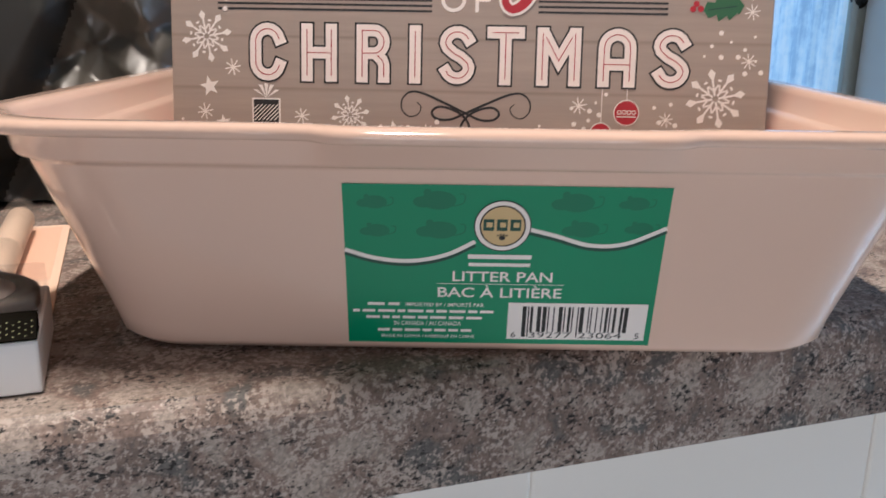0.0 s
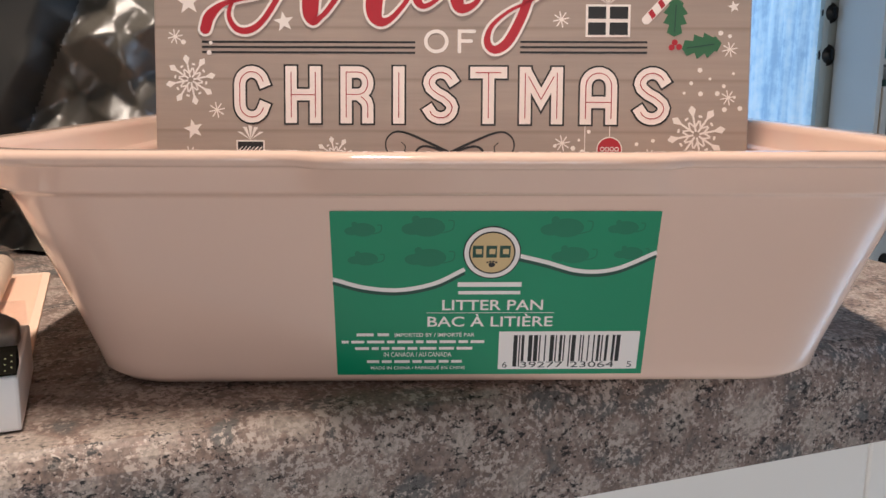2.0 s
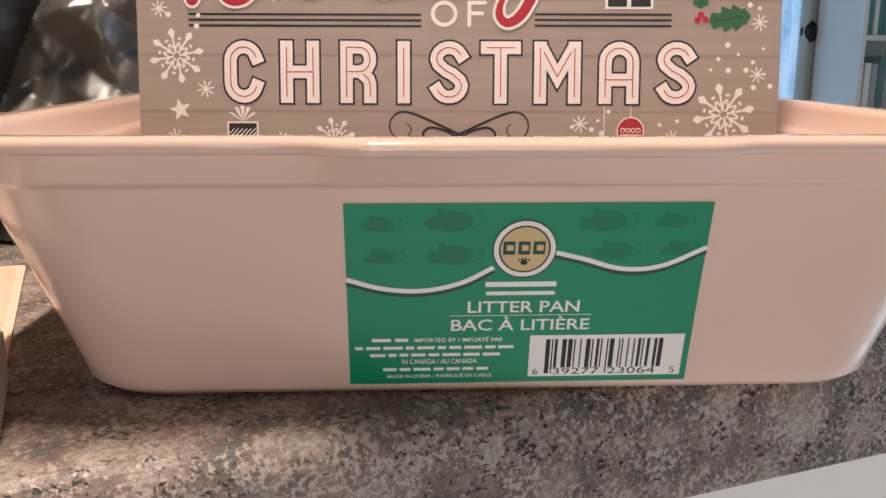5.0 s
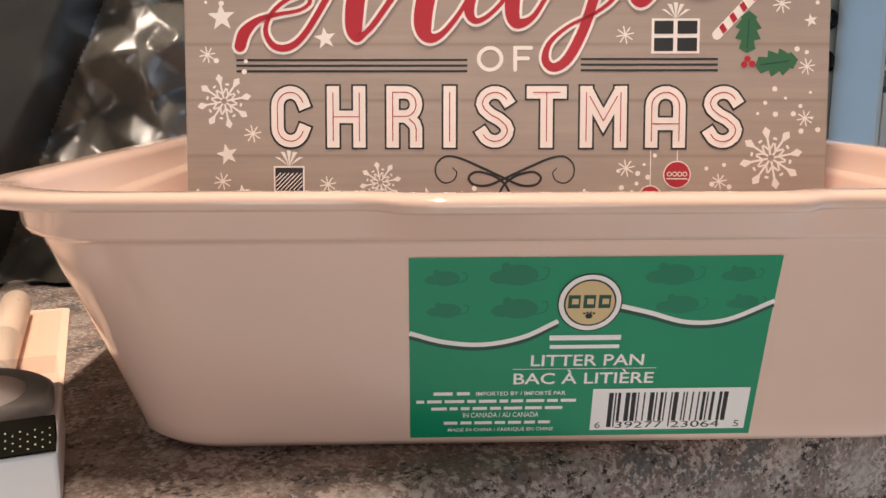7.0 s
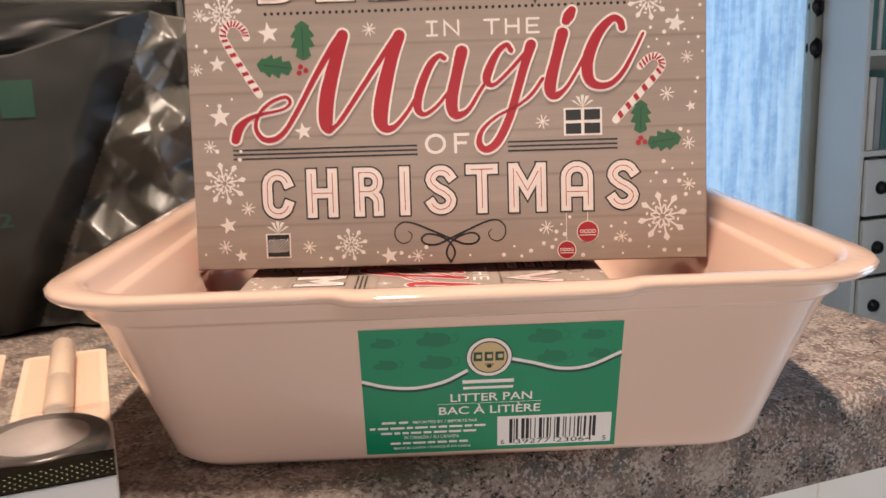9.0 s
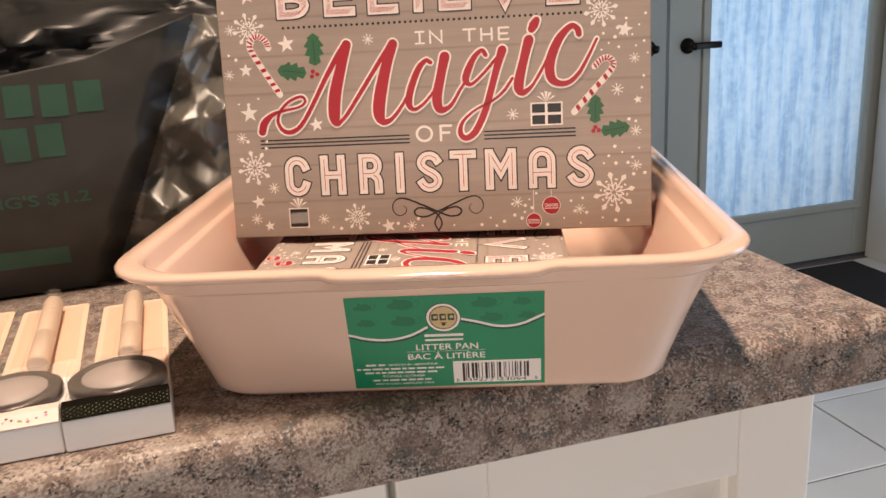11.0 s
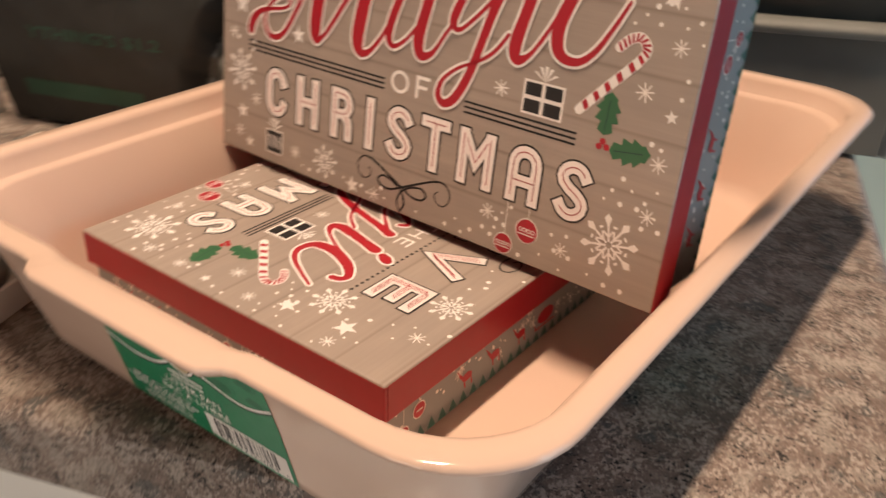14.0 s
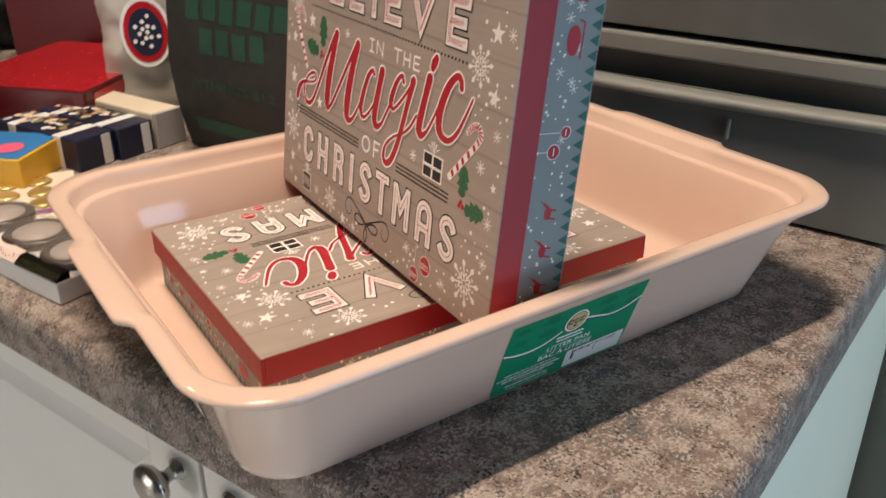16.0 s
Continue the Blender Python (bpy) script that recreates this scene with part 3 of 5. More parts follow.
def pan_label(pan, place):
    """The green sticker, 82 x 47 mm."""
    W, H = 41.0, 47.3
    bm = bmesh.new()
    rows = [0, 2, 4, 6, 9, 15, 22, 30, 38, H]
    grid = [[bm.verts.new(place(u / 1000, v / 1000, 0)) for u in np.linspace(-W, W, 9)] for v in rows]
    for a, b in zip(grid, grid[1:]):
        for k in range(8):
            bm.faces.new((a[k], a[k + 1], b[k + 1], b[k]))
    lab = part("label", bm, LABEL, pan, "glossy green product sticker with white lettering and a bar code")
    P = Print(place)
    # darker round shapes behind the crest
    for u, v, s in ((-33, 41.5, 4.4), (-17, 42.2, 6.2), (17.5, 42.0, 6.2), (32.5, 42.0, 4.4), (-32.5, 33.5, 4.4), (-16.5, 33.8, 6.0), (20, 34.5, 5.5), (34.5, 35, 4.2)):
        P.disc(u, v, s * 0.72, 1, 1, 18, s * 0.42)
        P.disc(u - s * 0.62, v - s * 0.08, s * 0.42, 1, 1, 14, s * 0.26)
        P.disc(u - s * 0.45, v + s * 0.34, s * 0.17, 1, 1, 10)
        P.stroke(spline([(u + s * 0.6, v - s * 0.25), (u + s * 1.0, v - s * 0.1), (u + s * 1.05, v + s * 0.25), (u + s * 0.85, v + s * 0.3)], 4), 0.35, 1, 1)
    # white wave with a dark edge
    for dv, w, ix, ly in ((-0.9, 1.3, 2, 2), (0, 1.15, 0, 3)):
        P.stroke(spline([(-41, 27.8 + dv), (-33, 25.4 + dv), (-24, 24.7 + dv), (-15, 26.6 + dv), (-7.5, 30.6 + dv)], 6), w, ly, ix, cap=False)
        P.stroke(spline([(6, 34.4 + dv), (13, 32.6 + dv), (22, 30.0 + dv), (31, 30.6 + dv), (41, 35.3 + dv)], 6), w, ly, ix, cap=False)
    # crest
    P.disc(-0.7, 35.2, 7.3, 4, 4, 40)
    P.disc(-0.7, 35.2, 7.0, 5, 0, 40)
    P.disc(-0.7, 35.2, 5.9, 6, 4, 36)
    P.disc(-0.7, 35.2, 5.5, 7, 3, 36)
    for k in range(3):
        P.rect(-5.6 + 3.4 * k, 33.9, -2.9 + 3.4 * k, 37.2, 8, 2)
        P.rect(-4.8 + 3.4 * k, 34.9, -3.3 + 3.4 * k, 36.3, 9, 3)
    P.disc(-0.7, 31.9, 0.85, 8, 4, 10, 0.7)
    for k in (-1.1, -0.4, 0.4, 1.1):
        P.disc(-0.7 + k, 32.9 - abs(k) * 0.3, 0.3, 8, 4, 8)
    # unreadable maker's lines as bars
    P.rect(-9.2, 25.6, 7.2, 26.9, 4, 0)
    P.rect(-9.0, 23.4, 7.0, 24.4, 4, 0)
    P.words("LITTER PAN", -13.1, 18.8, 13.1, 21.8, 4, 0, 0.012)
    P.rect(-17.2, 17.95, 16.2, 18.1, 4, 0)
    P.words("BAC À LITIÈRE", -16.9, 13.9, 15.9, 17.7, 4, 0, 0.012)
    P.words("IMPORTED BY / IMPORTÉ PAR", -25.5, 10.9, -4.5, 12.3, 4, 0, 0.01)
    P.rect(-35.5, 11.1, -31.0, 12.0, 4, 0)
    P.rect(-30.0, 11.1, -27.0, 12.0, 4, 0)
    P.words("IN CANADA / AU CANADA", -28.5, 4.8, -10.5, 6.2, 4, 0, 0.01)
    for v, a, b in ((8.95, -39.5, -0.5), (6.95, -36.0, -4.2), (2.9, -33.0, -7.0)):
        u = a
        rng = random.Random(int(v * 10))
        while u < b - 1:
            w = min(rng.uniform(1.6, 4.6), b - u)
            P.rect(u, v, u + w, v + 0.85, 4, 0)
            u += w + 0.7
    P.words("MADE IN CHINA / FABRIQUÉ EN CHINE", -32.0, 0.7, -6.8, 2.1, 4, 0, 0.01)
    # bar code
    P.rect(2.0, 0.8, 39.4, 12.4, 4, 5)
    rng = random.Random(23064)
    u, k = 5.9, 0
    while u < 35.2:
        w = rng.choice((0.36, 0.36, 0.72, 1.08))
        tall = k in (0, 1) or u > 34.2 or 20.0 < u < 21.0
        P.rect(u, 1.6 if tall else 3.2, u + w, 11.3, 5, 4)
        u += w + rng.choice((0.36, 0.36, 0.72, 1.08))
        k += 1
    P.words("6", 3.1, 1.3, 4.4, 3.1, 5, 4)
    P.words("39277", 8.0, 1.3, 19.4, 3.1, 5, 4)
    P.words("23064", 21.4, 1.3, 33.2, 3.1, 5, 4)
    P.words("5", 36.7, 1.3, 38.0, 3.1, 5, 4)
    P.out("label_print", [WHITE_INK, LABEL_DARK, DEEP_GREEN, GOLD_INK, BLACK_INK, WHITE_INK], lab)


litter_pan()

# ---- gift boxes ----
CREAM_INK = surface("off_white_ink", (0.86, 0.77, 0.73), 0.5, vary=0.04, relief=0)
# block letters as centre lines on a 1 x 1 field
LETTERS = {
    "C": [arc(0.5, 0.72, 0.5, 14, 180, 10, 0.28) + arc(0.5, 0.28, 0.5, 180, 346, 10, 0.28)],
    "H": [[(0, 0), (0, 1)], [(1, 0), (1, 1)], [(0, 0.5), (1, 0.5)]],
    "R": [[(0, 0), (0, 1)], [(0, 1)] + arc(0.55, 0.755, 0.45, 90, -90, 11, 0.245) + [(0.0, 0.51)], [(0.70, 0.46), (0.93, 0.36), (1, 0.26), (1, 0)]],
    "I": [[(0.5, 0), (0.5, 1)]],
    "S": [arc(0.5, 0.76, 0.5, 22, 180, 9, 0.24) + [(0.08, 0.66), (0.35, 0.54), (0.65, 0.46), (0.92, 0.34)] + arc(0.5, 0.24, 0.5, 0, -158, 9, 0.24)],
    "T": [[(0, 1), (1, 1)], [(0.5, 1), (0.5, 0)]],
    "M": [[(0, 0), (0, 1)], [(1, 0), (1, 1)], [(0.10, 0.92), (0.5, 0.42), (0.90, 0.92)]],
    "A": [[(0, 0), (0, 0.72)] + arc(0.5, 0.72, 0.5, 180, 0, 10, 0.28) + [(1, 0)], [(0, 0.36), (1, 0.36)]],
    "B": [[(0, 0), (0, 1)], [(0, 1)] + arc(0.5, 0.76, 0.45, 90, -90, 9, 0.24) + [(0, 0.52)], arc(0.5, 0.26, 0.5, 90, -90, 9, 0.26) + [(0, 0)]],
    "E": [[(0, 1), (0, 0)], [(0, 1), (1, 1)], [(0, 0), (1, 0)], [(0, 0.5), (0.85, 0.5)]],
    "L": [[(0, 1), (0, 0)], [(0, 0), (1, 0)]],
    "V": [[(0, 1), (0.5, 0), (1, 1)]],
    "N": [[(0, 0), (0, 1), (1, 0), (1, 1)]],
    "F": [[(1, 1), (0, 1), (0, 0)], [(0, 0.52), (0.8, 0.52)]],
    "O": [arc(0.5, 0.5, 0.5, 0, 360, 25)],
}
SCRIPT = (
    [(-93.5, 57.8, 4.0), (-91.7, 62.7, 4.0), (-87.0, 66.8, 2.2), (-81.2, 68.6, 1.5), (-72.3, 70.3, 1.2), (-68.7, 73.1, 1.5), (-70.8, 75.7, 1.5), (-77.2, 73.6, 1.5), (-82.4, 68.9, 1.5), (-84.4, 63.0, 1.7), (-81.7, 58.0, 2.2), (-76.7, 57.3, 2.5), (-71.5, 60.9, 2.2), (-65.3, 70.1, 2.2), (-56.7, 85.0, 2.5), (-49.3, 96.3, 3.2), (-44.6, 101.5, 4.5)],
    [(-44.6, 101.5, 5.0), (-48.0, 90.9, 5.5), (-52.1, 76.3, 6.5), (-53.3, 65.3, 6.2), (-52.2, 61.1, 4.0), (-49.7, 62.0, 2.0), (-46.0, 65.8, 2.0), (-37.1, 78.3, 2.2), (-26.6, 93.1, 2.5), (-19.9, 100.7, 4.5)],
    [(-19.9, 100.7, 5.0), (-23.8, 90.1, 5.5), (-27.7, 75.6, 6.5), (-29.1, 65.3, 6.2), (-27.0, 60.8, 4.0), (-22.7, 61.7, 2.2), (-17.1, 67.9, 1.7), (-12.9, 74.6, 1.5)],
    [(-0.5, 90.4, 2.2), (-2.9, 91.4, 2.2), (-7.0, 87.2, 3.2), (-11.3, 77.5, 3.7), (-12.8, 69.7, 3.5), (-10.1, 66.4, 2.0), (-4.6, 69.5, 1.5), (1.8, 76.6, 1.5)],
    [(7.2, 93.0, 5.2), (4.7, 83.1, 4.7), (2.2, 71.7, 5.2), (3.8, 65.8, 4.0), (9.3, 67.6, 2.0), (14.9, 76.0, 1.5), (18.5, 80.8, 1.5)],
    [(28.6, 92.8, 2.2), (26.7, 95.3, 2.0), (22.7, 92.1, 2.7), (19.1, 85.4, 3.7), (17.8, 80.3, 3.5), (20.7, 78.2, 1.7), (26.9, 83.2, 1.5), (34.5, 91.2, 1.7)],
    [(37.3, 95.0, 4.5), (34.2, 85.9, 3.7), (30.7, 74.3, 3.5), (27.0, 63.1, 3.5), (21.8, 53.4, 3.5), (16.8, 50.3, 3.0), (13.9, 53.2, 2.7), (15.5, 59.0, 1.7), (22.1, 64.7, 1.2), (30.8, 68.9, 1.2), (37.1, 73.6, 1.5), (42.2, 80.3, 1.5)],
    [(51.1, 99.4, 5.0), (48.2, 89.1, 4.5), (45.3, 77.0, 5.2), (47.2, 72.8, 3.7), (51.9, 75.6, 1.7), (57.0, 83.2, 1.5), (60.0, 88.9, 1.2)],
    [(52.7, 104.6, 3.7), (53.9, 106.8, 4.7), (55.2, 108.9, 3.7)],
    [(76.8, 101.0, 3.0), (75.9, 103.9, 3.0), (72.5, 105.0, 3.0), (66.5, 98.9, 4.2), (62.0, 88.6, 5.0), (61.9, 80.6, 4.7), (65.2, 76.9, 3.5), (71.1, 76.9, 2.5), (76.6, 81.6, 2.0), (81.6, 90.0, 1.5), (85.8, 98.3, 1.2)],
)


def block_word(P, letters, v0, v1, heavy, inline=True):
    """Outlined letters; letters: (character, centre, outer width)."""
    for ch, cu, wd in letters:
        for line in LETTERS[ch]:
            w, h = max(0.001, wd - heavy), (v1 - v0) - heavy
            pts = [(cu - w / 2 + x * w, v0 + heavy / 2 + y * h) for x, y in line]
            a, b = np.array(pts[0]), np.array(pts[1])
            c, d = np.array(pts[-1]), np.array(pts[-2])
            e = heavy / 2
            long = [tuple(a + (a - b) / np.linalg.norm(a - b) * e)] + pts[1:-1] + [tuple(c + (c - d) / np.linalg.norm(c - d) * e)]
            e2 = e - 0.66
            inner = [tuple(a + (a - b) / np.linalg.norm(a - b) * e2)] + pts[1:-1] + [tuple(c + (c - d) / np.linalg.norm(c - d) * e2)]
            P.stroke(long, heavy, 3, 0, cap=False)
            P.stroke(inner, heavy - 1.35, 5, 1, cap=False)
            if inline:
                P.stroke(pts, 0.34, 7, 2, cap=False)
            else:
                for k in range(-2, 3):
                    P.stroke([(q[0] + 0.5 * k, q[1] + 0.5 * k) for q in pts], 0.16, 7, 2, cap=False)


def lid_print(lid, place, s):
    rng = random.Random(5)
    P = Print(lambda u, v, d: place(u * s, v * s, d))
    row = [("C", -76.0, 14.9), ("H", -56.2, 15.0), ("R", -35.6, 14.0), ("I", -19.6, 5.3), ("S", -3.6, 14.6), ("T", 14.6, 15.4), ("M", 34.6, 17.8), ("A", 56.4, 15.4), ("S", 76.6, 14.8)]
    block_word(P, row, 21.7, 44.6, 5.7)
    P.out("christmas_lettering", [BLACK_INK, CREAM_INK, SCRIPT_RED], lid, "white block letters with a black outline")
    P = Print(lambda u, v, d: place(u * s, v * s, d))
    row = [("B", -72.0, 19.0), ("E", -47.0, 18.0), ("L", -24.0, 17.5), ("I", -5.5, 6.2), ("E", 13.5, 18.0), ("V", 39.5, 22.0), ("E", 69.0, 18.0)]
    block_word(P, row, 115.5, 138.0, 6.2, False)
    P.out("believe_lettering", [BLACK_INK, PINK_INK, SCRIPT_RED], lid)
    # small capitals
    P = Print(lambda u, v, d: place(u * s, v * s, d))
    for ch, cu, wd in (("I", -5.5, 5.0), ("N", 3.0, 6.0), ("T", 20.5, 6.2), ("H", 29.4, 5.4), ("E", 38.3, 5.0)):
        for line in LETTERS[ch]:
            P.stroke([(cu - wd / 2 + x * wd, 100.3 + y * 5.9) for x, y in line], 1.05, 2, 0)
        if ch == "I":
            for v in (100.3, 106.2):
                P.stroke([(cu - 2.2, v), (cu + 2.2, v)], 1.0, 2, 0)
    P.out("in_the_lettering", [WHITE_INK], lid)
    P = Print(lambda u, v, d: place(u * s, v * s, d))
    for ch, cu, wd in (("O", -5.4, 8.0), ("F", 6.2, 5.6)):
        for line in LETTERS[ch]:
            P.stroke([(cu - wd / 2 + x * wd, 49.6 + y * 7.6) for x, y in line], 1.35, 2, 0)
    P.out("of_lettering", [WHITE_INK], lid)
    # red script on a white edge
    P = Print(lambda u, v, d: place(u * s, v * s, d))
    for line in SCRIPT:
        q = spline(line, 6)
        P.stroke(q, [max(0.9, k[2]) + 1.9 for k in q], 8, 0)
    for line in SCRIPT:
        q = spline(line, 6)
        P.stroke(q, [max(0.9, k[2]) for k in q], 10, 1)
    P.out("script_lettering", [WHITE_INK, SCRIPT_RED], lid, "red brush-script word with a white edge")
    # rules, dotted line and flourish
    for u0, u1, v in ((-95.0, -13.4, 52.6), (26.4, 74.4, 52.9)):
        for k in range(3):
            P = Print(lambda u, v, d: place(u * s, v * s, d))
            P.rect(u0, v - 1.95 * k, u1, v + 0.8 - 1.95 * k, 1)
            P.out("rule_line", [BLACK_INK], lid)
    P = Print(lambda u, v, d: place(u * s, v * s, d))
    for k in range(56):
        P.disc(-78 + 156 * k / 55, 111.7, 0.75, 1, 0, 8)
    tagged(P.out("dotted_line", [BLACK_INK], lid), kind="stuff")
    P = Print(lambda u, v, d: place(u * s, v * s, d))
    curl = ((-18.5, 15.2), (-17.0, 13.5), (-18.2, 10.8), (-21.5, 9.9), (-24.3, 12.5), (-24.2, 16.5), (-21.0, 19.2), (-16.0, 18.6), (-8.0, 15.2), (0, 11.5), (6.0, 9.0), (11.0, 9.3), (12.8, 11.8), (10.0, 13.8), (4.5, 12.6), (0, 9.5), (-1.9, 5.0), (0, 0.9))
    for sg in (1, -1):
        q = spline([(sg * u, v, w) for (u, v), w in zip(curl, np.interp(range(len(curl)), (0, 5, 8, 17), (0.35, 0.6, 0.95, 0.85)))], 6)
        P.stroke(q, [k[2] for k in q], 1, 0)
    P.out("flourish", [BLACK_INK], lid, "black curled flourish")
    P = Print(lambda u, v, d: place(u * s, v * s, d))
    for sg in (1, -1):
        q = spline([(sg * u * 1.3, 157.5 - v * 0.8) for u, v in curl], 6)
        P.stroke(q, 0.7, 1, 0)
    P.out("flourish", [BLACK_INK], lid, "thin black curled flourish")
    # snow: large and small flakes, stars, dots
    P = Print(lambda u, v, d: place(u * s, v * s, d))
    for u, v, r in ((-99.5, 38.6, 9.8), (93.8, 18.8, 11.2), (-44.2, 10.0, 7.6), (88.0, 112.5, 9.0), (-97.0, 112.0, 9.0), (65.0, 146.5, 8.5), (-65.0, 146.5, 8.5)):
        P.flake(u, v, r, 1, 0, 8, True)
    for u, v, r in ((-105.2, 54.9, 2.7), (-89.5, 27.2, 2.9), (-100.5, 10.3, 2.9), (-62.9, 9.3, 2.8), (-14.6, 4.2, 2.7), (-32.9, 103.8, 2.8), (41.8, 61.7, 2.9), (96.1, 72.3, 3.0), (105.3, 32.7, 2.7), (104.8, 87.8, 2.6), (105.4, 50.7, 2.7), (42.9, 15.2, 2.9), (75.8, 10.5, 2.6), (-109.4, 88.6, 2.6), (-107, 112, 2.7), (107, 128, 2.7), (87, 149, 2.8), (-87, 149, 2.7)):
        P.flake(u, v, r, 1, 0, 8)
    for u, v, r in ((-100.0, 67.9, 5.0), (-77.0, 103.5, 4.8), (-63.5, 60.6, 4.0), (-98.7, 19.9, 4.0), (-93.5, 6.3, 3.0), (-27.2, 4.5, 4.0), (100.0, 102.4, 4.2), (-100.1, 90.8, 3.8), (106.4, 66.6, 2.4), (97.5, 127.0, 4.8), (-97.0, 129.0, 4.6)):
        P.star(u, v, r, 1, 0, turn=rng.uniform(-0.25, 0.25))
    free = ((-112, -86, 2, 158), (86, 112, 2, 158), (-60, 40, 2, 8), (-86, 86, 142, 158), (40, 90, 2, 20), (88, 110, 25, 44), (88, 111, 92, 104))
    taken = [(-99.5, 37.5, 12), (93.8, 18.8, 13), (-44.2, 10, 9), (88, 112.5, 11), (-97, 112, 11), (65, 146.5, 10), (-65, 146.5, 10), (0, 148, 33), (60.9, 12.9, 8), (51.5, 5.4, 6), (-68, 92, 13), (86, 52, 12), (90, 76, 14), (-90, 93, 14)]
    for k in range(210):
        a = rng.choice(free)
        u, v = rng.uniform(a[0], a[1]), rng.uniform(a[2], a[3])
        if all((u - x) ** 2 + (v - y) ** 2 > r * r for x, y, r in taken):
            P.disc(u, v, rng.choice((0.55, 0.75, 0.95)), 1, 0, 10)
            taken.append((u, v, 3.4))
    P.out("snow_print", [WHITE_INK], lid, "white printed snowflakes, stars and dots")
    # sweets, leaves, parcels and baubles
    for line in ([(-82.2, 77.3), (-88.0, 86.5), (-94.4, 97.2), (-97.0, 103.5), (-94.6, 107.6), (-91.0, 107.8), (-87.8, 105.0), (-86.8, 102.0)],
                 [(73.8, 61.6), (83.0, 71.5), (92.0, 81.2), (94.0, 85.5), (91.6, 88.4), (88.0, 87.6), (84.6, 84.4)]):
        P = Print(lambda u, v, d: place(u * s, v * s, d))
        q = spline(line, 8)
        P.stroke(q, 3.4, 2, 0)
        for k in range(1, len(q) - 2, 3):
            d = np.array(q[k + 2]) - np.array(q[k])
            d = d / np.linalg.norm(d)
            n = np.array((-d[1], d[0]))
            a, b = np.array(q[k]), np.array(q[k + 1])
            P.add([tuple(a - n * 1.4), tuple(b - n * 1.4 + d * 0.3), tuple(b + n * 1.4 + d * 1.0), tuple(a + n * 1.4 + d * 0.7)], 4, 1)
        P.out("candy_cane", [WHITE_INK, SCRIPT_RED], lid, "red and white striped candy cane")
    for u, v, a, ln in ((-62.0, 91.5, 91, 17.0), (-67.0, 88.0, 172, 16.0), (84.4, 55.4, 88, 14.5), (87.4, 51.0, 8, 15.0)):
        P = Print(lambda u, v, d: place(u * s, v * s, d))
        c, d = math.cos(radians(a)), math.sin(radians(a))
        up = (0, 0.10, 0.30, 0.34, 0.55, 0.60, 0.80, 0.86, 1.0)
        wd = (0, 0.20, 0.15, 0.31, 0.20, 0.32, 0.17, 0.20, 0)
        base = (u - c * ln * 0.0, v - d * ln * 0.0)
        side = [(base[0] + c * ln * p - d * ln * w, base[1] + d * ln * p + c * ln * w) for p, w in zip(up, wd)]
        other = [(base[0] + c * ln * p + d * ln * w, base[1] + d * ln * p - c * ln * w) for p, w in zip(up, wd)]
        for k in range(len(up) - 1):
            quad = [other[k], other[k + 1], side[k + 1], side[k]]
            quad = quad[1:] if k == 0 else quad[:2] + quad[3:] if k == len(up) - 2 else quad
            P.add(quad, 2, 0)
        P.stroke([(base[0] + c * ln * 0.12, base[1] + d * ln * 0.12), (base[0] + c * ln * 0.8, base[1] + d * ln * 0.8)], 0.4, 4, 2)
        P.out("holly_leaf", [HOLLY, SCRIPT_RED, DEEP_GREEN], lid, "green holly leaf")
    P = Print(lambda u, v, d: place(u * s, v * s, d))
    for trio in (((-63.5, 88.6), (-61.2, 87.0), (-64.2, 86.0)), ((84.6, 53.3), (86.3, 51.6), (83.5, 51.4))):
        P = Print(lambda u, v, d: place(u * s, v * s, d))
        for u, v in trio:
            P.disc(u, v, 1.15, 4, 0, 12)
        P.out("holly_berries", [SCRIPT_RED], lid, "red holly berries")
    P = Print(lambda u, v, d: place(u * s, v * s, d))
    P.rect(51.0, 55.2, 67.8, 67.3, 2, 0)
    for a, b in ((51.9, 58.6), (60.0, 66.9)):
        P.rect(a, 56.0, b, 60.6, 4, 1)
        P.rect(a, 62.0, b, 66.5, 4, 1)
    for a in (35, 65, 90, 115, 145):
        P.add([(59.3, 67.3), (59.3 + 5.2 * math.cos(radians(a)) + 0.8, 67.3 + 5.4 * math.sin(radians(a))), (59.3 + 5.2 * math.cos(radians(a)) - 0.8, 67.3 + 5.6 * math.sin(radians(a)))], 2, 0)
    P.out("parcel_print", [WHITE_INK, BLACK_INK], lid, "black printed parcel with a white bow")
    P = Print(lambda u, v, d: place(u * s, v * s, d))
    P.rect(-82.2, 4.8, -71.2, 15.8, 2, 0)
    P.rect(-81.6, 5.4, -71.8, 15.2, 4, 1)
    for k in range(-6, 7):
        a = [(-76.7 + k * 1.5 - 3, 10.3 - 3), (-76.7 + k * 1.5 + 3, 10.3 + 3)]
        t0 = max((-81.4 - a[0][0]) / 6, (5.6 - a[0][1]) / 6, 0)
        t1 = min((-72.0 - a[0][0]) / 6, (15.0 - a[0][1]) / 6, 1)
        if t1 > t0 + 0.05:
            P.stroke([(a[0][0] + 6 * t0, a[0][1] + 6 * t0), (a[0][0] + 6 * t1, a[0][1] + 6 * t1)], 0.35, 6, 0, cap=False)
    for a in (35, 65, 90, 115, 145):
        P.add([(-76.7, 15.8), (-76.7 + 5.2 * math.cos(radians(a)) + 0.8, 15.8 + 5.4 * math.sin(radians(a))), (-76.7 + 5.2 * math.cos(radians(a)) - 0.8, 15.8 + 5.6 * math.sin(radians(a)))], 2, 0)
    P.out("parcel_print", [WHITE_INK, BLACK_INK], lid, "black printed parcel with a white bow")
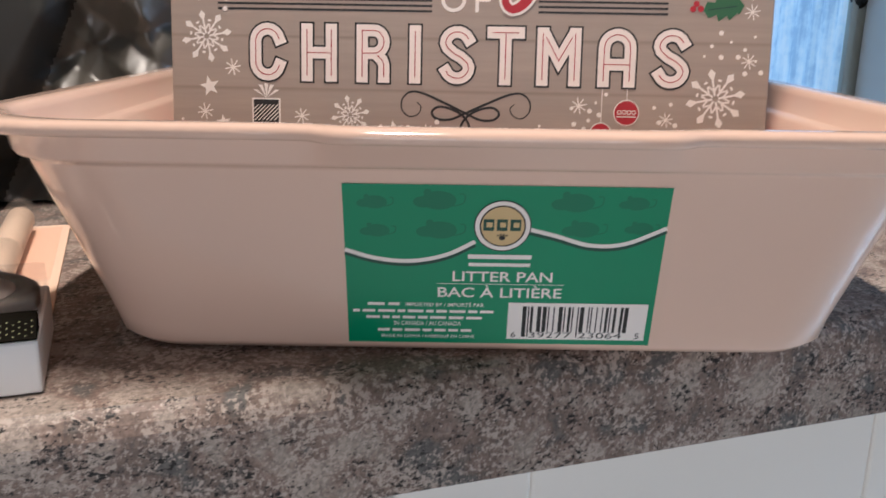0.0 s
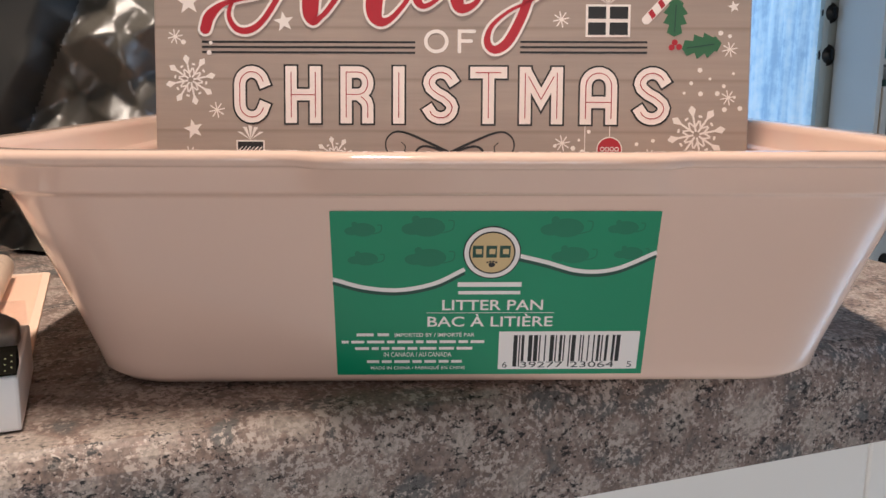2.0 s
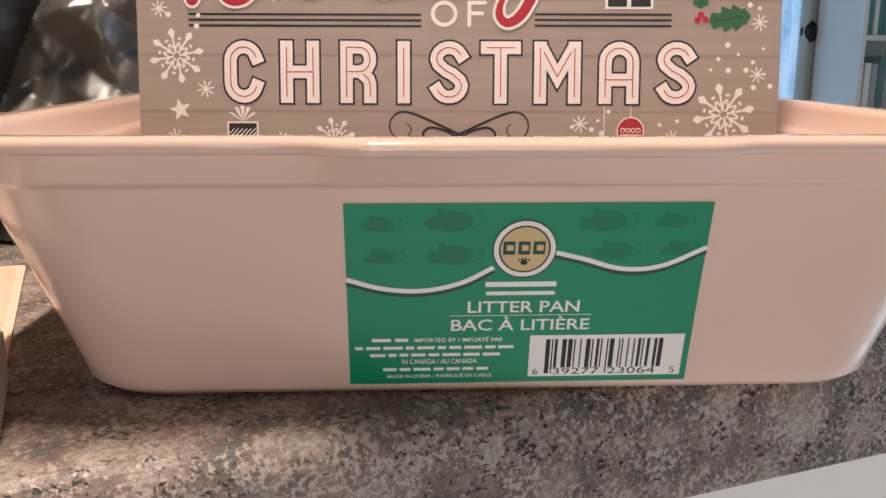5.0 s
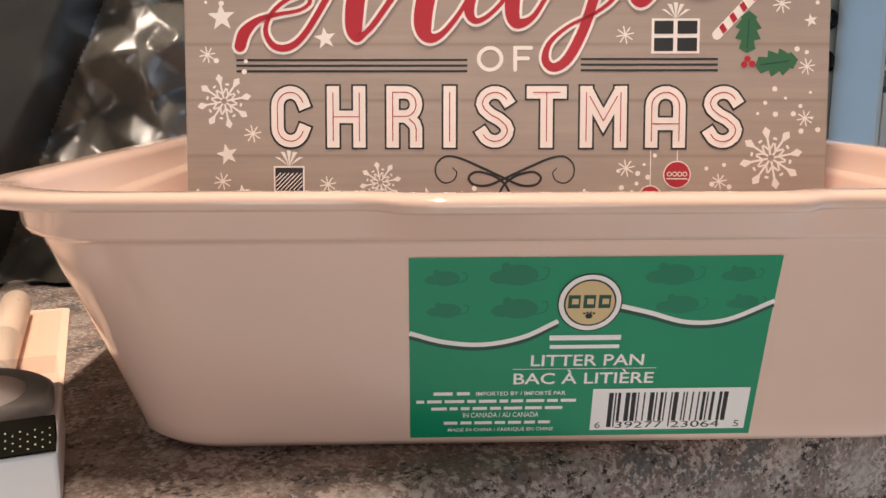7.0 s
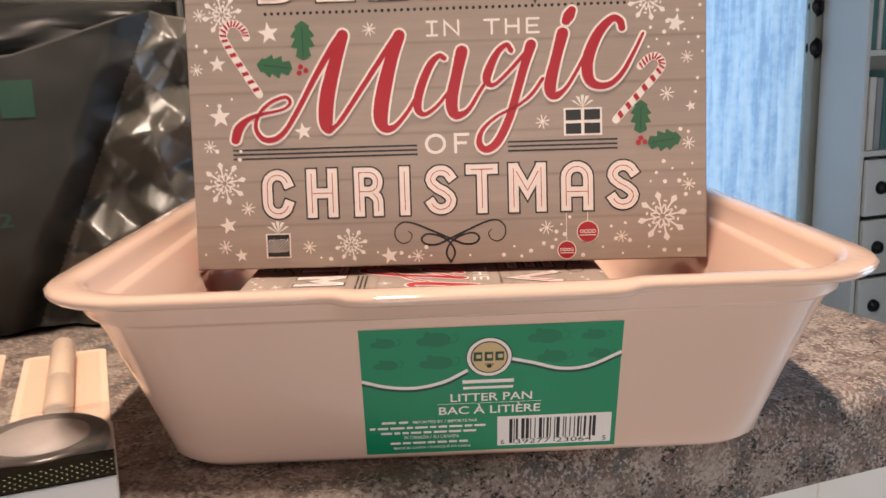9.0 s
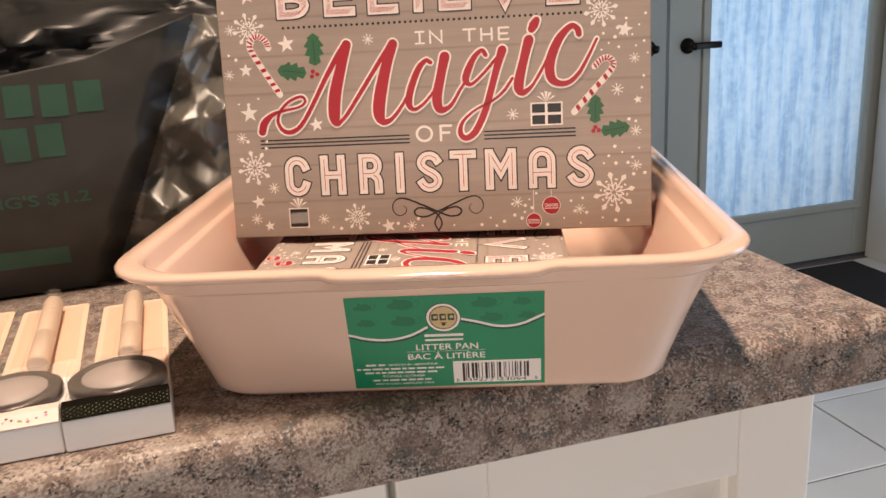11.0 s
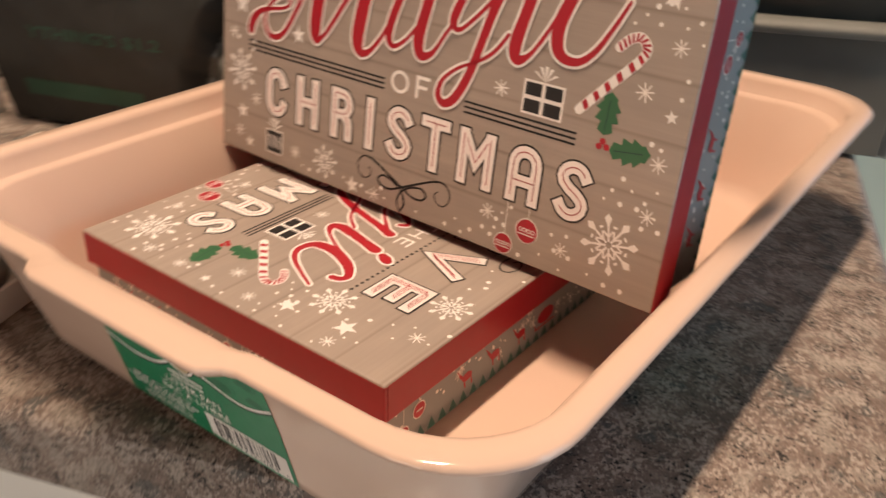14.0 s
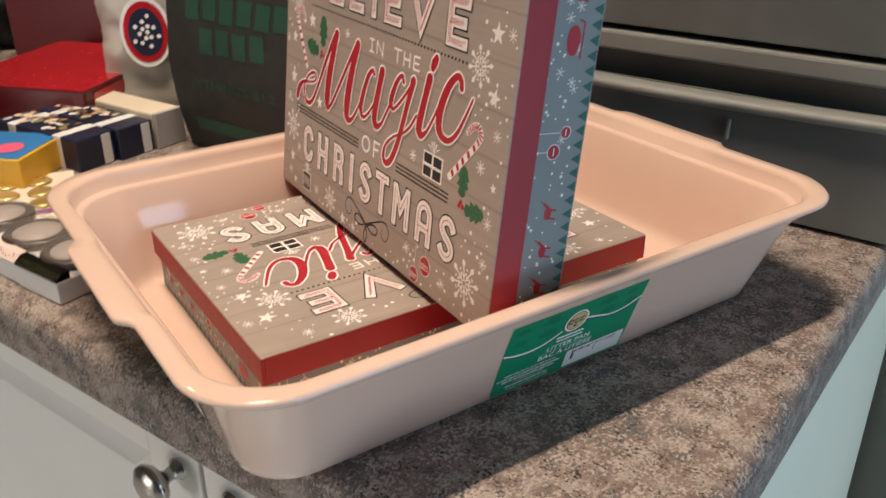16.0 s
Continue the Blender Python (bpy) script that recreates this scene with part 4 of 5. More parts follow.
    for u, v, r, top in ((60.9, 12.9, 4.9, 22), (51.5, 5.0, 4.2, 22)):
        P = Print(lambda u, v, d: place(u * s, v * s, d))
        P.stroke([(u, v + r), (u, top)], 0.3, 2, 0, cap=False)
        P.disc(u, v, r, 2, 0, 26)
        P.disc(u, v, r - 0.4, 4, 1, 26)
        for k in range(4):
            P.stroke(arc(u - r * 0.55 + k * r * 0.37, v + 0.2, r * 0.15, 0, 360, 10), 0.3, 6, 0, cap=False)
        P.rect(u - r * 0.75, v - r * 0.34, u + r * 0.75, v - r * 0.26, 6, 0)
        P.out("bauble_print", [WHITE_INK, SCRIPT_RED], lid, "red printed bauble on a white string")


def gift_box(m, w, h, d, label):
    """A lidded card box; local x along the text, y into the box, z up the lid's face."""
    box = thing("gift_box", m, label, "gift box", "christmas gift boxes")
    s = w / 0.2268
    # lid: printed face plate and red rim
    t = 0.0016
    rim = bmesh.new()
    ld = 0.0142
    block(rim, (-w / 2, 0.0004, 0), (-w / 2 + t, ld, h), 0.0004)
    block(rim, (w / 2 - t, 0.0004, 0), (w / 2, ld, h), 0.0004)
    block(rim, (-w / 2 + t, 0.0004, 0), (w / 2 - t, ld, t), 0.0003)
    block(rim, (-w / 2 + t, 0.0004, h - t), (w / 2 - t, ld, h), 0.0003)
    lid = part("lid", box_bm((-w / 2 + 0.0001, -0.0002, 0.0001), (w / 2 - 0.0001, 0.0014, h - 0.0001), 0.0006, 2), BOARD, box, "taupe plank-print lid with red edges")
    part("lid_rim", rim, RED, lid, "plain red lid edge")
    lid_print(lid, lambda u, v, e: Vector((u, -0.00024 - e, v)), s)
    # body
    bm = bmesh.new()
    o = 0.0022
    block(bm, (-w / 2 + o, 0.0020, o), (w / 2 - o, d, h - o), 0.0008)
    body = part("body", bm, BLUE_GREY, box, "blue-grey printed box body")
    # print on the sides: snow, pines and red motifs
    for ax in ("x", "z"):
        for sg in (-1, 1):
            ln = h if ax == "x" else w
            if ax == "x":
                place = lambda u, v, e, sg=sg: Vector((sg * (w / 2 - o + 0.00012 + e), ld + v, u))
            else:
                place = lambda u, v, e, sg=sg: Vector((u - w / 2, ld + v, (h - o + 0.00012 + e) if sg > 0 else (o - 0.00012 - e)))
            P = Print(place)
            rng = random.Random(11)
            top = (d - ld) * 1000
            k = 5.0
            while k < ln * 1000 - 5:
                P.add([(k - 2.4, top - 1.2), (k + 2.4, top - 1.2), (k, top - 6.0)], 2, 1)
                k += 6.1
            k, i = 20.0, 0
            while k < ln * 1000 - 14:
                v = top * 0.46
                if i % 5 in (0, 1, 2):
                    P.disc(k, v, 3.0, 2, 2, 14, 1.9)
                    P.stroke([(k + 2.4, v), (k + 4.4, v - 2.6)], 1.2, 2, 2)
                    for q in (-2.2, 1.8):
                        P.stroke([(k + q, v), (k + q - 0.8, v + 4.2)], 0.8, 2, 2)
                    P.stroke([(k + 4.2, v - 2.6), (k + 5.8, v - 4.6)], 0.5, 2, 2)
                    k += 27 if i % 5 == 2 else 17.5
                elif i % 5 == 4:
                    P.disc(k + 3, v, 6.0, 2, 2, 18, 3.4)
                    P.stroke([(k - 4, v + 4.4), (k + 10, v + 4.4), (k + 11, v + 2)], 0.7, 2, 2)
                    k += 21
                else:
                    for q, r, z in ((0, 3.4, v - 2.0), (8, 2.8, v + 3.0)):
                        P.disc(k + q, z, r, 2, 0, 18)
                        P.disc(k + q, z, r - 0.4, 4, 2, 18)
                        P.rect(k + q - r * 0.5, z - 0.3, k + q + r * 0.5, z + 0.3, 6, 0)
                        P.stroke([(k + q, z - r), (k + q, 0.5)], 0.3, 2, 0, cap=False)
                    k += 42
                i += 1
            for _ in range(int(ln * 380)):
                P.disc(rng.uniform(3, ln * 1000 - 3), rng.uniform(1, top - 7), rng.choice((0.45, 0.6, 0.8)), 1, 0, 8)
            for _ in range(int(ln * 60)):
                P.flake(rng.uniform(5, ln * 1000 - 5), rng.uniform(3, top - 9), 2.1, 1, 0, 6)
            P.out("side_print", [WHITE_INK, PINE, SCRIPT_RED], body, "red, white and green festive side print")
    return box


def frame_pose(origin, xaxis, zaxis):
    x = Vector(xaxis).normalized()
    z = (Vector(zaxis) - x * Vector(zaxis).dot(x)).normalized()
    y = z.cross(x)
    m = Matrix((x, y, z)).transposed().to_4x4()
    m.translation = origin
    return m


gift_box(frame_pose((0.1165, 0.3091, 0.9350), (0.9283, -0.3719, 0), (0.0425, 0.1063, 0.9934)), 0.2268, 0.160, 0.040,
         "taupe wood-print christmas gift box with red lid edge, standing upright")
gift_box(frame_pose((0.0404, 0.3650, 0.9307), (-0.343, -0.939, 0), (0.939, -0.343, 0)), 0.2268, 0.1578, 0.0345,
         "taupe wood-print christmas gift box lying flat in the litter pan")

# ---- cosmetics on the counter ----
CARD = surface("peach_card", (0.82, 0.60, 0.46), 0.5, vary=0.05, scale=50, relief=0.00003)
CARD_PRINT = surface("orange_card_print", (0.79, 0.50, 0.36), 0.5, vary=0.05, relief=0)
TUBE = surface("frosted_grey_tube", (0.64, 0.49, 0.375), 0.3, vary=0.06)
BLISTER = thin_plastic("clear_blister", (0.9, 0.82, 0.75), 0.10, 0.08, 0.0004, 60)
WHITE_CARD = surface("white_card", (0.78, 0.76, 0.75), 0.45, vary=0.04)
BAND = surface("black_pattern_band", (0.010, 0.009, 0.007), 0.7, vary=0.2, scale=100, relief=0, spec=0.0)
GOLD = surface("gold_foil", (0.70, 0.52, 0.20), 0.3, metal=0.7)
GREY_DISC = surface("grey_powder", (0.36, 0.30, 0.28), 0.5, vary=0.1)
DARK_RING = surface("brown_black_ring", (0.05, 0.035, 0.028), 0.3)
FLORAL = surface("floral_band", (0.80, 0.62, 0.56), 0.45)
NAVY = surface("navy_box_print", (0.014, 0.018, 0.045), 0.35, vary=0.2)
YELLOW = surface("yellow_carton", (0.75, 0.42, 0.03), 0.4)
BLUE = surface("blue_carton_print", (0.04, 0.20, 0.50), 0.4)
HOTPINK = surface("pink_print", (0.80, 0.12, 0.22), 0.4, relief=0)
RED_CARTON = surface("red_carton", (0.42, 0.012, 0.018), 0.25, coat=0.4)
# Darker copy of the carton red holds the sides' shade; also a print ink.
DARK_RED = surface("dark_red_side_shade_and_print", (0.10, 0.006, 0.01), 0.3)
OLIVE = surface("olive_print", (0.25, 0.26, 0.10), 0.5, vary=0.3)
PURPLE = surface("purple_print", (0.30, 0.10, 0.24), 0.5)


def blister_card(x0, x1, y0, y1, tilt):
    w, l = x1 - x0, y1 - y0
    c = thing("blister_card", pose((x0 + x1) / 2, y0, TOP, 0, 0, tilt), "peach cosmetic card with a grey tube in a clear blister", "cosmetic pack", "cosmetic cards")
    bm = bmesh.new()
    r, t = 0.003, 0.0012
    outline = arc(w / 2 - r, r, r, -90, 0, 5) + arc(w / 2 - r, l - r, r, 0, 90, 5) + arc(-w / 2 + r, l - r, r, 90, 180, 5) + arc(-w / 2 + r, r, r, 180, 270, 5)
    lo = [bm.verts.new((x, y, 0.0002)) for x, y in outline]
    hi = [bm.verts.new((x, y, t)) for x, y in outline]
    for k in range(len(lo)):
        j = (k + 1) % len(lo)
        bm.faces.new((lo[k], lo[j], hi[j], hi[k]))
    bm.faces.new(hi)
    bm.faces.new(lo[::-1])
    part("card", bm, CARD, c)
    P = Print(lambda u, v, d: Vector((u, v, t + 0.0001 + d)))
    P.rect(-w * 420, l * 300, w * 420, l * 960, 1)
    for k in range(3):
        P.rect(-w * 330, l * (180 + 35 * k), -w * 330 + w * (360 - 60 * k), l * (195 + 35 * k), 2)
    P.out("card_print", [CARD_PRINT], c)
    m = pose(0.0, l * 0.17, t + 0.0056, -90, 0, 0)
    tube = part("tube", lathe([(0.0045, 0.0004), (0.0049, 0.0008), (0.0053, 0.0018), (0.0053, l * 0.30), (0.0049, l * 0.305), (0.0049, l * 0.315), (0.0053, l * 0.32), (0.0053, l * 0.74), (0.0048, l * 0.755), (0.002, l * 0.76)], 24, m=m), TUBE, c, "frosted grey cosmetic tube", True)
    part("end_cap", lathe([(0.0043, -0.0002), (0.0043, 0.0002), (0.001, 0.0003)], 20, m=m), WHITE_CARD, tube, "white printed tube end")
    # clear moulded cover over the tube
    bm = bmesh.new()
    n = 10
    rows = []
    for y, s in ((l * 0.125, 0.55), (l * 0.135, 0.95), (l * 0.16, 1.0), (l * 0.945, 1.0), (l * 0.965, 0.6)):
        row = [(-0.0150, t + 0.0003)] + [(0.0082 * math.cos(a), t + 0.0012 + (0.0128 * s) * math.sin(a)) for a in np.linspace(math.pi, 0, n)] + [(0.0150, t + 0.0003)]
        rows.append([bm.verts.new((x, y, z)) for x, z in row])
    for a, b in zip(rows, rows[1:]):
        for k in range(len(a) - 1):
            bm.faces.new((a[k], a[k + 1], b[k + 1], b[k]))
    cover = part("blister", bm, BLISTER, c, "clear plastic blister", True)
    cover.visible_shadow = False
    return c


blister_card(-0.0655, -0.0300, 0.2720, 0.3900, 1.0)
blister_card(-0.1070, -0.0710, 0.2745, 0.4010, 2.5)
blister_card(-0.1480, -0.1110, 0.2770, 0.4050, 3.0)


def compact_box(x0, x1, y0, band, label, turn):
    """A white carton with a patterned band and a clear top over a round compact."""
    w, d = x1 - x0, 0.046
    c = thing("compact_carton", pose((x0 + x1) / 2, y0, TOP, 0, 0, turn), label, "cosmetic box", "compact cartons")
    part("tray", box_bm((-w / 2, 0, 0.0003), (w / 2, d, 0.0140), 0.0008), WHITE_CARD, c)
    bm = bmesh.new()
    prof = ((0.0000, 0.0141), (-0.0004, 0.0146), (0.0044, 0.0183), (0.0090, 0.0186), (0.0090, 0.0142))
    a = [bm.verts.new((-w / 2 + 0.0002, y, z)) for y, z in prof]
    b = [bm.verts.new((w / 2 - 0.0002, y, z)) for y, z in prof]
    for k in range(len(prof)):
        j = (k + 1) % len(prof)
        bm.faces.new((a[k], a[j], b[j], b[k]))
    bm.faces.new(a[::-1])
    bm.faces.new(b)
    part("band", bm, band, c, "patterned front band")
    P = Print(lambda u, v, e: Vector((u, -0.0004 + v * 0.79, 0.0146 + v * 0.61)) + Vector((0, -0.61, 0.79)) * (0.00015 + e))
    rng = random.Random(int(abs(x0) * 1e4))
    if band is BAND:
        for r in range(3):
            for k in range(30):
                P.disc(-w * 500 + 1.2 + k * (w * 1000 - 2.4) / 29, 0.9 + 1.7 * r + (k % 2) * 0.8, 0.2, 1, 0, 6)
        P.out("band_print", [OLIVE], c)
    else:
        for k in range(26):
            P.disc(rng.uniform(-w * 480, w * 480), rng.uniform(0.7, 5.2), rng.uniform(0.3, 0.8), 1, k % 3, 8)
        P.out("band_print", [HOTPINK, DARK_RED, OLIVE], c)
    ring_part = part("compact", lathe([(0.0195, 0.0141), (0.0200, 0.0150), (0.0200, 0.0185), (0.0185, 0.0195), (0.0150, 0.0193), (0.0145, 0.0188), (0.002, 0.0186)], 36, m=pose(0, 0.0275, 0)), DARK_RING, c, "round brown-black compact", True)
    part("powder", lathe([(0.0143, 0.0189), (0.0143, 0.0192), (0.002, 0.0193)], 36, m=pose(0, 0.0275, 0)), GREY_DISC, ring_part, "grey powder", True)
    lid = part("clear_top", box_bm((-w / 2 + 0.0004, 0.0095, 0.0143), (w / 2 - 0.0004, d - 0.0004, 0.0212), 0.0008), BLISTER, c, "clear plastic window")
    lid.visible_shadow = False
    return c


compact_box(-0.0690, -0.0272, 0.2125, BAND, "white compact carton with a black and gold patterned band", 1.5)
compact_box(-0.1110, -0.0695, 0.2125, FLORAL, "white compact carton with a floral band", 0.5)
compact_box(-0.1545, -0.1130, 0.2135, FLORAL, "white compact carton with a pink floral band", 1.0)

# ---- cartons and papers beside them ----


def jewel_sheet():
    """A cream backing card with gold round pieces."""
    c = thing("cream_card", pose(-0.190, 0.286, TOP + 0.0003, 0, 0, -28), "cream backing card with round gold pieces and a purple stripe", "craft card")
    part("card", box_bm((-0.045, -0.03, 0), (0.045, 0.035, 0.0014), 0.0005), surface("cream_card", (0.78, 0.68, 0.54), 0.5), c)
    for u in (-0.027, -0.004, 0.019):
        for v in (-0.013, 0.010):
            part("gold_piece", lathe([(0.0090, 0.0014), (0.0094, 0.0022), (0.0080, 0.0034), (0.002, 0.0038)], 20, m=pose(u, v, 0)), GOLD, c, "round gold disc", True)
    part("stripe", box_bm((0.030, -0.028, 0.0015), (0.038, 0.033, 0.0018)), PURPLE, c)
    return c


jewel_sheet()


def navy_carton(m, flip):
    c = thing("navy_carton", m, "navy carton with white bands and a food picture on top", "carton", "navy cartons")
    part("carton", box_bm((-0.017, -0.052, 0.0), (0.017, 0.052, 0.026), 0.0012), NAVY, c)
    for v in (-0.030, 0.028):
        part("white_band", box_bm((-0.0174, v - 0.005, 0.0002), (0.0174, v + 0.005, 0.0264), 0.0006), WHITE_CARD, c)
    part("end_stripe", box_bm((-0.0135, 0.0521, 0.0010), (-0.0055, 0.0526, 0.0250)), WHITE_CARD, c, "white end stripe")
    P = Print(lambda u, v, d: Vector((u, v, 0.0267 + d)))
    rng = random.Random(7 + flip)
    for k in range(40):
        P.disc(rng.uniform(-12, 12), rng.uniform(-46, 20), rng.uniform(2, 4.5), 1 + k % 6, k % 4, 9, rng.uniform(1.5, 4))
    P.out("top_print", [OLIVE, WHITE_CARD, surface("brown_food_print", (0.35, 0.17, 0.06), 0.5), CARD], c)
    return c


navy_carton(pose(-0.258, 0.353, TOP, 0, 0, -86), 0)
navy_carton(pose(-0.256, 0.389, TOP, 0, 0, -87), 1)


def cream_carton():
    c = thing("cream_carton", pose(-0.262, 0.422, TOP, 0, 0, -87), "plain cream and grey carton", "carton")
    part("carton", box_bm((-0.014, -0.058, 0.0), (0.014, 0.058, 0.030), 0.0014), surface("cream_carton", (0.70, 0.60, 0.46), 0.5), c)
    part("end_flap", box_bm((-0.0145, 0.055, 0.0005), (0.0145, 0.0592, 0.0302), 0.0006), surface("grey_card_end", (0.42, 0.40, 0.38), 0.6), c)
    return c


cream_carton()


def yellow_carton():
    c = thing("yellow_carton", pose(-0.262, 0.298, TOP, 0, 0, -62), "yellow carton with a blue top and pink roundel", "carton")
    part("carton", box_bm((-0.03, -0.045, 0), (0.03, 0.048, 0.024), 0.0012), YELLOW, c)
    part("blue_top", box_bm((-0.0285, -0.043, 0.0241), (0.0285, 0.046, 0.0246), 0.0002), BLUE, c)
    part("roundel", lathe([(0.011, 0.0247), (0.011, 0.0251), (0.002, 0.0252)], 24, m=pose(0.008, 0.026, 0)), HOTPINK, c)
    return c


yellow_carton()


def red_carton(m, w, d, h, label):
    c = thing("red_carton", m, label, "carton", "red cartons")
    # body carries the painted side shade, top keeps the full red
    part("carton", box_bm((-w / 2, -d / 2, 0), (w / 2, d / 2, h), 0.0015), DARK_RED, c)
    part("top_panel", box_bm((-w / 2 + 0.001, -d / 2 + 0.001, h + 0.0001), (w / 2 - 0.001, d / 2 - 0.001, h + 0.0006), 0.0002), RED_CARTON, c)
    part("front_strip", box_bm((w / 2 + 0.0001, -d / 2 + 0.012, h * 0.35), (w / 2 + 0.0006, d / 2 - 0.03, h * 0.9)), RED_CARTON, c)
    return c


red_carton(pose(-0.375, 0.445, TOP, 0, 0, 24), 0.14, 0.17, 0.040, "glossy red carton lying flat on the countertop")
red_carton(pose(-0.43, 0.32, TOP, 0, 0, 20), 0.12, 0.14, 0.036, "glossy red film-wrapped carton on the countertop")
red_carton(pose(-0.50, 0.56, TOP, 0, 0, 15), 0.16, 0.10, 0.15, "tall dark red carton standing at the back")

# ---- bags ----
BAG = surface("grey_bag_film", (0.020, 0.019, 0.016), 0.58, vary=0.35, scale=30, relief=0.0004, spec=0.35)
BAG_PALE = surface("bunched_clear_film", (0.075, 0.068, 0.056), 0.36, vary=0.3, scale=40, relief=0.0004, spec=0.6)
BAG_DARK = surface("black_bag_film", (0.012, 0.012, 0.012), 0.32, scale=20, relief=0.0003, spec=0.22)
BAG_GREEN = surface("green_bag_ink", (0.006, 0.050, 0.028), 0.6, relief=0)


FOLDS = ((0.9, 0.30, 0.050, 0.30), (-0.35, 0.95, 0.041, 0.38), (0.55, 0.85, 0.027, 0.30), (0.98, -0.5, 0.021, 0.17), (-0.7, 0.75, 0.0125, 0.13))


def crinkle(x, z, k):
    """Creased film: flat facets between sharp folds, the folds slightly bent."""
    p = Vector((x * 16, z * 16, k))
    x, z = x + 0.010 * noise.noise(p), z + 0.010 * noise.noise(p + Vector((9, 4, 2)))
    h = 0.0
    for a, b, period, slope in FOLDS:
        u = (a * x + b * z) / period + k * 0.37
        h += slope * period * abs(u - math.floor(u) - 0.5)
    return h - 0.010


def bag_top(x):
    return float(np.interp(x, (-0.26, -0.20, -0.145, -0.06, 0.005, 0.03, 0.06), (1.010, 1.018, 1.022, 1.034, 1.056, 1.050, 1.02)))


def bag_front(x, z):
    fold = -0.078 + (z - 0.90) / 0.15 * 0.066             # slanting fold; crumpled beyond it
    smooth = float(np.clip((x - fold) / 0.022, 0, 1))
    y = 0.434 + 0.45 * max(0, x + 0.03) ** 1.3 - 0.012 * math.sin(math.pi * min(1, max(0, (z - TOP) / 0.15)))
    y += 0.014 * smooth * smooth * (3 - 2 * smooth) - 0.012 * math.exp(-((x - fold - 0.055) / 0.02) ** 2)
    return y - crinkle(x, z, 0.0) * (0.10 + 1.5 * smooth)


def plastic_bag():
    bag = thing("plastic_bag", pose(0, 0, 0), "crumpled grey translucent plastic shopping bag with green print, full of goods", "plastic bag")
    bm = bmesh.new()
    nx, nz = 180, 100
    rng = random.Random(11)
    front = []
    for j in range(nz + 1):
        row = []
        for i in range(nx + 1):
            x = -0.188 + 0.240 * i / nx
            z = TOP + 0.002 + (bag_top(x) - TOP - 0.002) * j / nz
            row.append(bm.verts.new((x, bag_front(x, z), z)))
        front.append(row)
    # over the top and down the back
    rows = list(front)
    for j in range(1, 15):
        f = j / 14
        row = []
        for i in range(nx + 1):
            x = -0.188 + 0.240 * i / nx
            y0 = bag_front(x, bag_top(x))
            y = y0 + f * 0.14
            z = bag_top(x) - 0.085 * math.sin(f * math.pi * 0.5) + 0.8 * crinkle(x, y, 4.0) * math.sin(f * math.pi)
            row.append(bm.verts.new((x, y, z)))
        rows.append(row)
    row = [bm.verts.new((v.co.x, v.co.y + 0.01, TOP + 0.002)) for v in rows[-1]]
    rows.append(row)
    for a, b in zip(rows, rows[1:]):
        for i in range(nx):
            if rng.random() < 0.5:
                bm.faces.new((a[i], a[i + 1], b[i + 1]))
                bm.faces.new((a[i], b[i + 1], b[i]))
            else:
                bm.faces.new((a[i], a[i + 1], b[i]))
                bm.faces.new((a[i + 1], b[i + 1], b[i]))
    for i in (0, nx):
        bm.faces.new([r[i] for r in (rows if i else rows[::-1])])
    for f in bm.faces:
        c = f.calc_center_median()
        f.material_index = 1 if c.x > -0.062 + (c.z - 0.90) / 0.15 * 0.066 else 0
    part("film", bm, [BAG, BAG_PALE], bag, "", True)
    # printing: letter-sized plain blocks, one band and a small line
    film = lambda u, v, d: Vector((u, bag_front(u, v) - 0.0004 - d, v))

    def patch(name, label, x0, x1, z0, z1, nu, nv):
        bm = bmesh.new()
        grid = [[bm.verts.new(film(x0 + (x1 - x0) * a / nu, z0 + (z1 - z0) * b / nv, 0)) for a in range(nu + 1)] for b in range(nv + 1)]
        for p, q in zip(grid, grid[1:]):
            for a in range(nu):
                bm.faces.new((p[a], p[a + 1], q[a + 1], q[a]))
        part(name, bm, BAG_GREEN, bag, label, True)

    for z0, z1, x0, x1, n in ((1.0025, 1.0215, -0.164, -0.048, 6), (0.9785, 0.9985, -0.148, -0.073, 4)):
        w = (x1 - x0) / n
        for k in range(n):
            a = x0 + w * k
            patch("green_block", "dark green printed block", a, a + w * 0.76, z0 + 0.0012 * (k % 2), z1 - 0.001 * ((k + 1) % 2), 5, 5)
    slogan = Print(film)
    slogan.words("YTHING'S $1.2", -158, 950.0, -68, 958.5, 1, 0, 0.02)
    slogan.out("slogan", [BAG_GREEN], bag, "small dark green printed slogan")
    patch("green_band", "green printed band", -0.170, -0.086, 0.913, 0.924, 40, 4)
    return bag


plastic_bag()


